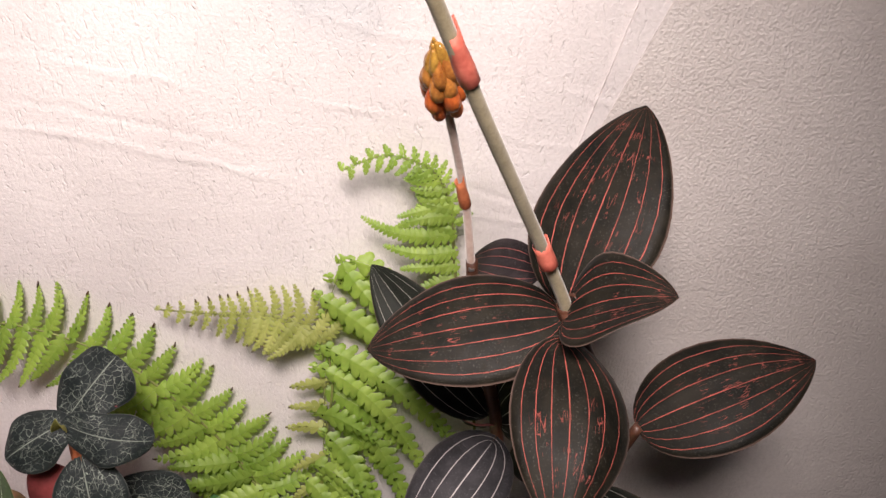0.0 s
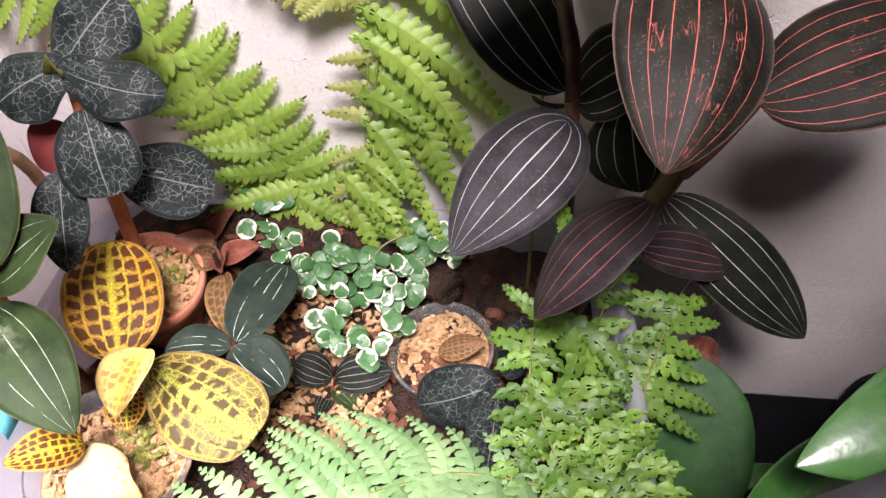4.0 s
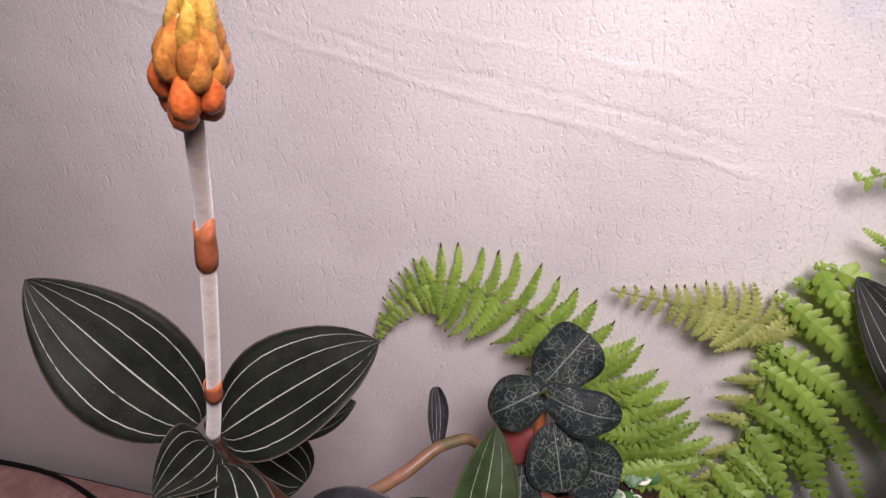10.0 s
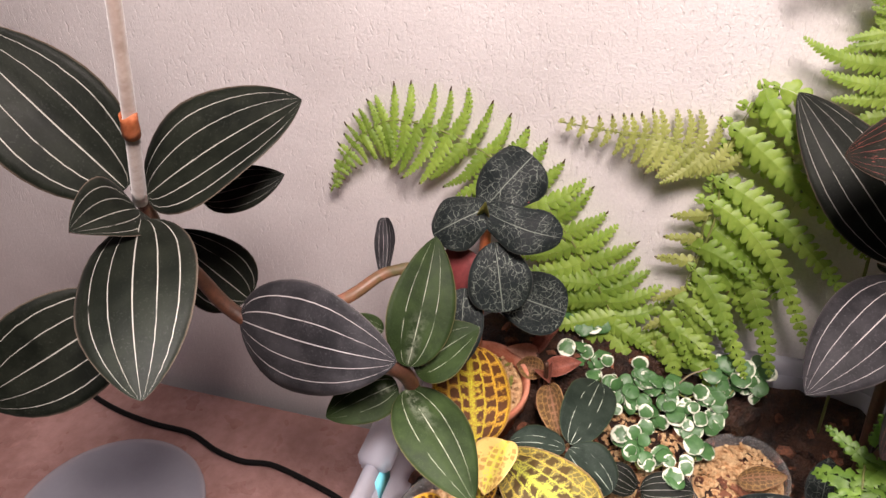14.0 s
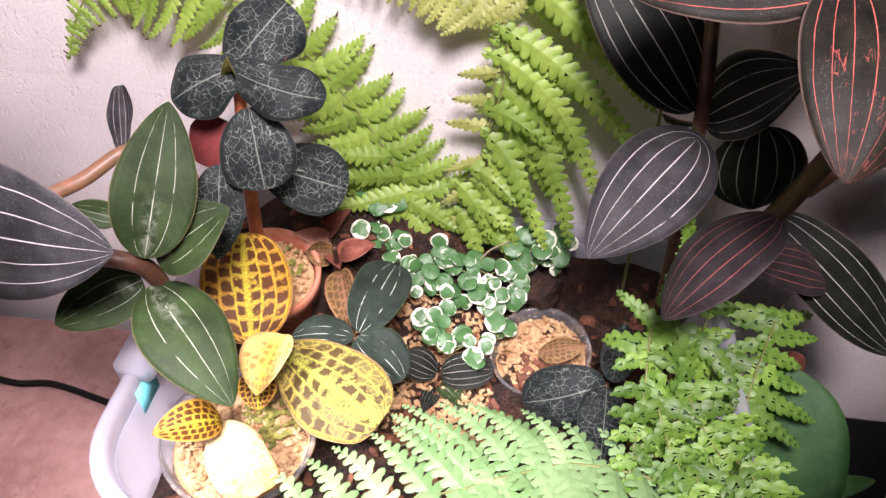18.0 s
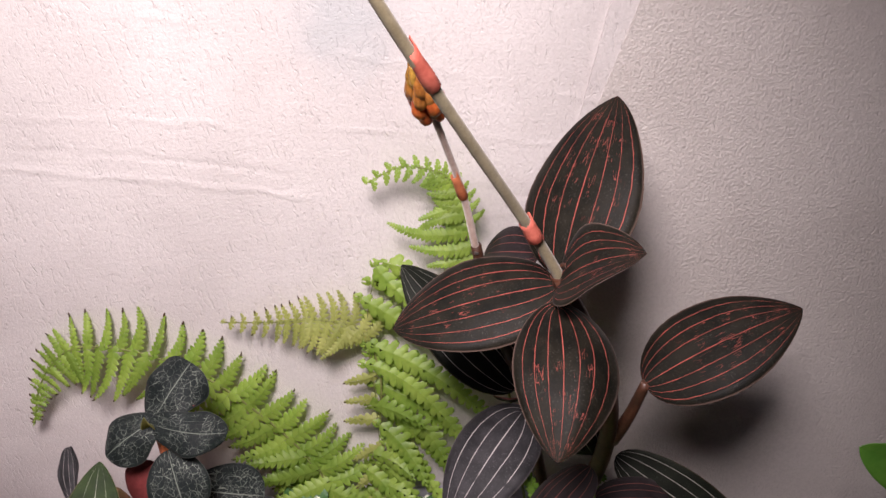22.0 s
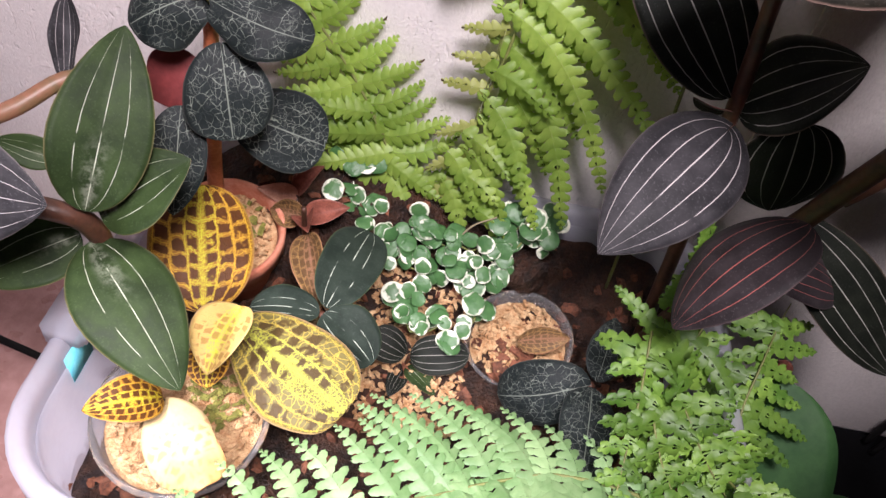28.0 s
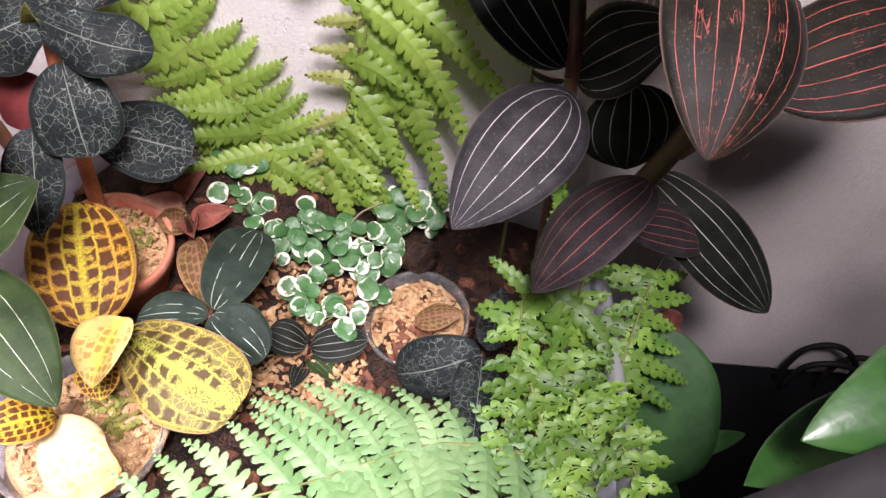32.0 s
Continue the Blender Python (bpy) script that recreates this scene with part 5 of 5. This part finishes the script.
LEFTIES = (((-0.064, 0.322, 0.254), (-0.082, 0.318, 0.252), 0.008), ((-0.068, 0.322, 0.222), (-0.087, 0.318, 0.224), 0.008), ((-0.068, 0.322, 0.200), (-0.086, 0.316, 0.194), 0.009), ((-0.070, 0.320, 0.184), (-0.088, 0.314, 0.172), 0.010), ((-0.070, 0.318, 0.168), (-0.086, 0.312, 0.154), 0.010), ((-0.066, 0.322, 0.238), (-0.084, 0.318, 0.238), 0.007))
frond(fern_right, R2B, STRIPS, FERN, 0.0005, seed=8, teeth=1, cup=0.2, gap=0.0049, full=0.80, lobes=0.45, droop=0.02, neck=0.22)
frond(fern_right, [(-0.064, 0.312, 0.118), (-0.070, 0.3215, 0.18), (-0.064, 0.3215, 0.254)], LEFTIES, FERN_PALE, 0.0005, tips=1.0, seed=9, gap=0.0030, full=0.9, dry=0.55)
R3 = [(0.020, 0.306, 0.12), (0.016, 0.314, 0.25), (0.006, 0.318, 0.325), (0.005, 0.318, 0.348), (0.003, 0.318, 0.364), (-0.002, 0.318, 0.376), (-0.010, 0.318, 0.383), (-0.027, 0.318, 0.387), (-0.046, 0.318, 0.380)]
P3 = feather(R3, 14, lambda s: 0.005 + 0.022 * (1 - s), lambda s: 0.004 + 0.009 * (1 - s), 0.45, 0.40, 0.985, 0.3, up=UPW, breadth=lambda s, far: max(0.0022, 0.34 * far))
P3 += [((0.004, 0.318, 0.363), (-0.021, 0.314, 0.358), 0.0065), ((0.005, 0.318, 0.356), (-0.026, 0.314, 0.350), 0.0075, (-0.010, 0.314, 0.357)), ((0.005, 0.318, 0.347), (-0.038, 0.313, 0.357), 0.0095, (-0.018, 0.314, 0.348)), ((0.006, 0.318, 0.338), (-0.028, 0.313, 0.343), 0.0095, (-0.010, 0.314, 0.338)), ((0.007, 0.318, 0.330), (-0.020, 0.313, 0.330), 0.0085), ((0.007, 0.318, 0.323), (-0.014, 0.313, 0.318), 0.0085)]
frond(fern_right, R3, P3, FERN, seed=10, gap=0.0016, grow=0.08, full=0.92, lobes=0.7)

fern_front = thing("fern", "broad cool green fern frond leaning over the front of the box", "fern", "ferns in the box")
UPB = (0, 0.05, 1.0)
R5 = [(0.056, 0.160, 0.105), (0.044, 0.163, 0.146), (0.020, 0.169, 0.157), (-0.010, 0.171, 0.157), (-0.025, 0.168, 0.155), (-0.045, 0.161, 0.153), (-0.061, 0.154, 0.152), (-0.097, 0.141, 0.152), (-0.131, 0.127, 0.153), (-0.160, 0.111, 0.154)]
reach = lambda s: 0.006 + 0.046 * min(1.0, ((1 - s) / 0.42) ** 0.8)
none = lambda s: 0.0
broad = lambda s, far: min(0.0150, 0.003 + 0.38 * far)
over = lambda s: reach(s) * (0.45 + 0.55 * min(1.0, max(0.0, (s - 0.30) / 0.14)))
UPPER = feather(R5, 17, none, over, 0.55, 0.20, 0.985, up=UPB, breadth=broad)
LOWER = feather(R5, 19, lambda s: 1.35 * reach(s), none, 0.16, 0.20, 0.985, up=UPB, breadth=broad)
frond(fern_front, R5, UPPER, FERN_FRONT, seed=12, gap=0.0040, up=UPB, full=0.70, tumble=0.45, lobes=0.66, droop=0.04, lean=(0.20, 0.40), neck=0.8, teeth=1, cup=0.16)
frond(fern_front, [p for p in R5[1:]], LOWER, FERN_FRONT, seed=13, gap=0.0040, up=UPB, full=0.70, tumble=0.45, lobes=0.66, droop=-0.22, lean=(0.20, 0.40), neck=0.8, teeth=1, cup=0.16)

fern_fine = thing("fern", "fresh green fern with small lobed leaflets in the box", "fern", "ferns in the box")
UPF = (0, -0.6, 0.8)


def fine_frond(points, count, far, seed, first=0.30, wide=0.0125):
    r = random.Random(seed)
    reach = lambda s: far * (1.08 - s) ** 0.55
    p = feather(points, count, reach, reach, 0.40, first, 0.96, up=UPF, rnd=r, breadth=lambda s, d: min(wide, 0.003 + 0.45 * d))
    frond(fern_fine, points, p, FERN_DEEP, 0.0007, seed=seed, gap=0.0042, up=UPF, full=0.92, lobes=0.55, lean=(0.30, 0.55), teeth=2, cup=0.14, neck=0.75, tumble=0.45, droop=0.16)


def sprays(rachis, strips, seed, tumble=0.3):
    frond(fern_fine, rachis, strips, FERN_DEEP, 0.0008, seed=seed, gap=0.0042, up=UPF, full=0.92, lobes=0.55, droop=0.06, lean=(0.30, 0.52), teeth=2, cup=0.12, neck=0.75, tumble=tumble)


ROOT = (0.045, 0.236, 0.105)
# strips that reach up beside the dark leaves
sprays([ROOT, (0.044, 0.232, 0.150), (0.030, 0.236, 0.185)], (
    ((0.047, 0.223, 0.165), (0.003, 0.244, 0.191), 0.015, (0.026, 0.231, 0.181)), ((0.030, 0.236, 0.178), (0.060, 0.206, 0.166), 0.013, (0.050, 0.224, 0.176)),
    ((0.026, 0.240, 0.190), (0.022, 0.242, 0.250), 0.012, (0.028, 0.240, 0.222)), ((0.018, 0.216, 0.180), (-0.002, 0.226, 0.176), 0.014, (0.008, 0.222, 0.182)), ((0.028, 0.230, 0.184), (0.012, 0.212, 0.182), 0.014, (0.020, 0.220, 0.188))), 41)
# the frond that stands over the box's end, strip by strip
sprays([ROOT, (0.056, 0.200, 0.140), (0.066, 0.209, 0.150), (0.071, 0.224, 0.158), (0.076, 0.237, 0.166), (0.085, 0.258, 0.172), (0.094, 0.274, 0.171)], (
    ((0.069, 0.216, 0.153), (0.095, 0.205, 0.141), 0.0105), ((0.071, 0.223, 0.157), (0.103, 0.217, 0.146), 0.0115), ((0.074, 0.232, 0.161), (0.099, 0.229, 0.153), 0.011), ((0.077, 0.240, 0.165), (0.097, 0.239, 0.158), 0.0105),
    ((0.080, 0.248, 0.168), (0.107, 0.254, 0.164), 0.011), ((0.084, 0.256, 0.172), (0.105, 0.265, 0.169), 0.010), ((0.070, 0.219, 0.155), (0.055, 0.218, 0.149), 0.010), ((0.071, 0.225, 0.158), (0.047, 0.228, 0.155), 0.011),
    ((0.074, 0.233, 0.162), (0.051, 0.239, 0.160), 0.011), ((0.078, 0.244, 0.167), (0.062, 0.242, 0.161), 0.010), ((0.082, 0.254, 0.171), (0.064, 0.256, 0.167), 0.010), ((0.084, 0.257, 0.172), (0.045, 0.262, 0.171), 0.011)), 42, 0.15)
fine_frond([ROOT, (0.020, 0.229, 0.185), (0.016, 0.200, 0.176), (0.012, 0.176, 0.166), (0.009, 0.150, 0.150)], 7, 0.018, 36, 0.40, 0.014)
fine_frond([ROOT, (0.033, 0.207, 0.172), (0.046, 0.183, 0.166), (0.070, 0.168, 0.145)], 7, 0.024, 24)
fine_frond([ROOT, (0.022, 0.200, 0.172), (0.028, 0.177, 0.166), (0.046, 0.156, 0.150)], 6, 0.022, 25)
fine_frond([ROOT, (0.048, 0.198, 0.160), (0.060, 0.186, 0.158), (0.080, 0.184, 0.140)], 6, 0.020, 26)
fine_frond([ROOT, (0.038, 0.180, 0.158), (0.040, 0.155, 0.158), (0.036, 0.132, 0.142)], 6, 0.022, 31)
fine_frond([ROOT, (0.056, 0.180, 0.162), (0.064, 0.156, 0.166), (0.068, 0.130, 0.156)], 6, 0.022, 37)
fine_frond([ROOT, (0.050, 0.250, 0.165), (0.060, 0.276, 0.178), (0.066, 0.302, 0.182)], 6, 0.018, 33)

# ---- creeper ----
creeper = thing("creeping_fig", "variegated creeper with small white-edged green leaves on the soil", "plant")
rnd = random.Random(17)
SPOTS = [(-0.13, 0.316, 0.165), (-0.119, 0.318, 0.166), (-0.13, 0.306, 0.154), (-0.12, 0.305, 0.153), (-0.111, 0.303, 0.15), (-0.113, 0.298, 0.145), (-0.1, 0.296, 0.143), (-0.092, 0.294, 0.14), (-0.095, 0.287, 0.132), (-0.088, 0.29, 0.136), (-0.088, 0.303, 0.15), (-0.074, 0.298, 0.144), (-0.079, 0.298, 0.145), (-0.062, 0.297, 0.144), (-0.053, 0.298, 0.145), (-0.055, 0.292, 0.138), (-0.066, 0.291, 0.137), (-0.061, 0.289, 0.135), (-0.043, 0.312, 0.16), (-0.033, 0.309, 0.157), (-0.045, 0.305, 0.152), (-0.036, 0.299, 0.146), (-0.043, 0.295, 0.141), (-0.03, 0.305, 0.152), (-0.023, 0.311, 0.16), (-0.018, 0.308, 0.156), (-0.023, 0.301, 0.149), (-0.075, 0.281, 0.126), (-0.091, 0.272, 0.125), (-0.084, 0.263, 0.125), (-0.08, 0.251, 0.125), (-0.066, 0.258, 0.125), (-0.059, 0.249, 0.125), (-0.049, 0.266, 0.125), (-0.049, 0.283, 0.128), (-0.044, 0.287, 0.133), (-0.057, 0.284, 0.129), (-0.039, 0.29, 0.136), (-0.084, 0.286, 0.132), (-0.103, 0.29, 0.136)]
last = None
for x, y, z in SPOTS:
    for k in range(4):
        a = rnd.uniform(0, 6.28)
        p = Vector((x + rnd.uniform(-0.006, 0.006), y + rnd.uniform(-0.005, 0.005), z + rnd.uniform(-0.003, 0.005)))
        far = rnd.uniform(0.0070, 0.0118)
        d = Vector((math.cos(a), math.sin(a), rnd.uniform(-0.3, 0.2)))
        d = (d - Vector((0, -0.6, 0.8)) * d.dot(Vector((0, -0.6, 0.8)))).normalized()
        leaf(creeper, p - d * far * 0.5, p + d * far * 0.5, (0, 0, 0), far * rnd.uniform(0.9, 1.1), CREEPER, CREEPER, blunt=0.45, cup=-0.15, ripple=0.12, lobed=0.05, along=9, wide=8, face=(-0.05, 0.02, 0.46), roll=rnd.uniform(-40, 40))
    if last and (Vector((x, y, z)) - last).length < 0.03:
        stalk(creeper, [last - Vector((0, 0, 0.003)), last.lerp(Vector((x, y, z)), 0.5) - Vector((0, 0, 0.006)), Vector((x, y, z - 0.003))], (0.0006, 0.0005), RACHIS, "runner", sides=5)
    last = Vector((x, y, z))
stalk(creeper, [(-0.075, 0.292, soil_height(-0.075, 0.292) + 0.004), (-0.062, 0.300, 0.150), (-0.048, 0.304, 0.160)], (0.0006, 0.0005), SPIKE, "runner", sides=5)

# ---- plants beside the box ----
oval = thing("broadleaf_plant", "plain oval green leaf hanging beside the box", "plant")
leaf(oval, (0.092, 0.246, 0.150), (0.092, 0.190, 0.094), (0.045, 0.0, 0.0), 0.066, OVAL, OVAL, blunt=0.4, arch=0.08)
stalk(oval, [(0.100, 0.250, 0.0), (0.098, 0.255, 0.08), (0.092, 0.246, 0.150)], (0.0015, 0.0012), RACHIS)
leaf(oval, (0.095, 0.2605, 0.135), (0.126, 0.281, 0.103), (0.0, -0.012, -0.006), 0.015, RED_BROWN, PINK, label="withered brown leaf", cup=0.5)
glossy = thing("glossy_plant", "houseplant with pointed glossy green leaves standing beside the box", "plant")
leaf(glossy, (0.170, 0.166, 0.262), (0.080, 0.128, 0.255), (0, 0, 0), 0.042, GLOSSY, GLOSSY, arch=0.10, cup=-0.28, blunt=0.85, face=(0, 0.03, 0.45), roll=-6)
leaf(glossy, (0.150, 0.174, 0.208), (0.069, 0.122, 0.238), (0, 0, 0), 0.026, GLOSSY, GLOSSY, arch=-0.06, cup=0.3, face=(0, 0.03, 0.45), blunt=0.9)
leaf(glossy, (0.184, 0.203, 0.208), (0.148, 0.199, 0.250), (0, 0, 0), 0.022, YOUNG, YOUNG, label="upright young green leaf", blunt=0.5, arch=0.06, face=(0, 0.03, 0.45))
leaf(glossy, (0.222, 0.230, 0.228), (0.173, 0.220, 0.267), (0, 0, 0), 0.026, YOUNG, YOUNG, label="upright young green leaf", blunt=0.6, arch=0.06, face=(0, 0.03, 0.45))
leaf(glossy, (0.104, 0.208, 0.090), (0.149, 0.218, 0.102), (0, 0, 0), 0.012, GLOSSY, GLOSSY, label="low narrow green leaf", arch=0.16, face=(0, 0.03, 0.45))
leaf(glossy, (0.104, 0.208, 0.086), (0.072, 0.203, 0.066), (0, 0, 0), 0.018, GLOSSY, GLOSSY, label="low narrow green leaf", arch=0.1, face=(0, 0.03, 0.45))
leaf(glossy, (0.106, 0.204, 0.082), (0.119, 0.190, 0.056), (0, 0, 0), 0.016, GLOSSY, GLOSSY, label="low narrow green leaf", face=(0, 0.03, 0.45))
stalk(glossy, [(0.175, 0.185, 0.0), (0.176, 0.178, 0.16), (0.170, 0.166, 0.262)], (0.003, 0.0016), RACHIS)
stalk(glossy, [(0.173, 0.180, 0.10), (0.166, 0.184, 0.16), (0.150, 0.174, 0.208)], (0.002, 0.0014), RACHIS)
stalk(glossy, [(0.174, 0.182, 0.08), (0.190, 0.200, 0.16), (0.184, 0.203, 0.208)], (0.002, 0.0014), RACHIS)
stalk(glossy, [(0.174, 0.183, 0.06), (0.220, 0.225, 0.15), (0.222, 0.230, 0.228)], (0.002, 0.0014), RACHIS)
stalk(glossy, [(0.170, 0.188, 0.02), (0.125, 0.206, 0.05), (0.104, 0.208, 0.090)], (0.002, 0.0014), RACHIS)
slate = thing("dark_leaf_plant", "large dark slate-grey leaf reaching over the front of the table", "plant")
leaf(slate, (0.245, 0.086, 0.376), (-0.004, 0.0767, 0.146), (0, 0, 0), 0.096, SLATE, SLATE, arch=0.03, cup=-0.1, blunt=0.55, face=(0, 0.02, 0.45))
stalk(slate, [(0.22, 0.03, 0.0), (0.250, 0.06, 0.22), (0.245, 0.086, 0.376)], (0.004, 0.003), STEM)

# ---- things beside the box ----
cable = stalk(None, [(-0.76, 0.316, 0.0105), (-0.68, 0.324, 0.0105), (-0.62, 0.321, 0.0105), (-0.560, 0.304, 0.0105), (-0.510, 0.289, 0.0105), (-0.468, 0.283, 0.0105), (-0.430, 0.282, 0.0105), (-0.400, 0.272, 0.0105), (-0.374, 0.268, 0.0105), (-0.350, 0.271, 0.0105), (-0.318, 0.265, 0.0105), (-0.285, 0.256, 0.0105), (-0.250, 0.240, 0.0105)], (0.0024, 0.0024), RUBBER, "cable", sides=8)
tagged(cable, "thin black cable lying on the board beside the box", "cable")
bowl = thing("bowl", "white-rimmed round bowl standing on the pinkish board", "bowl")
BOWL = pose(-0.428, 0.184, 0.008)
part("body", placed(turned([(0.030, 0.0), (0.034, 0.002), (0.060, 0.020), (0.0665, 0.0255), (0.064, 0.0262), (0.056, 0.019), (0.030, 0.005)], 48), BOWL), GLAZE, bowl, "grey glazed wall")
part("rim", placed(turned([(0.0645, 0.0255), (0.0675, 0.0265), (0.068, 0.028), (0.0665, 0.029), (0.0640, 0.0275)], 48), BOWL), MILKY, bowl, "thin white rim")
coil = thing("cable_coil", "loose black cable bundle on the black table by the wall", "cable")
for k, (x, y, w, h) in enumerate(((0.262, 0.322, 0.026, 0.046), (0.268, 0.314, 0.030, 0.036), (0.285, 0.318, 0.020, 0.040))):
    stalk(coil, [(x - w, y, 0.004), (x - w * 0.7, y + 0.003, h * 0.75), (x, y, h), (x + w * 0.7, y - 0.003, h * 0.7), (x + w, y, 0.004)], (0.0022, 0.0022), RUBBER, "loop", sides=8)
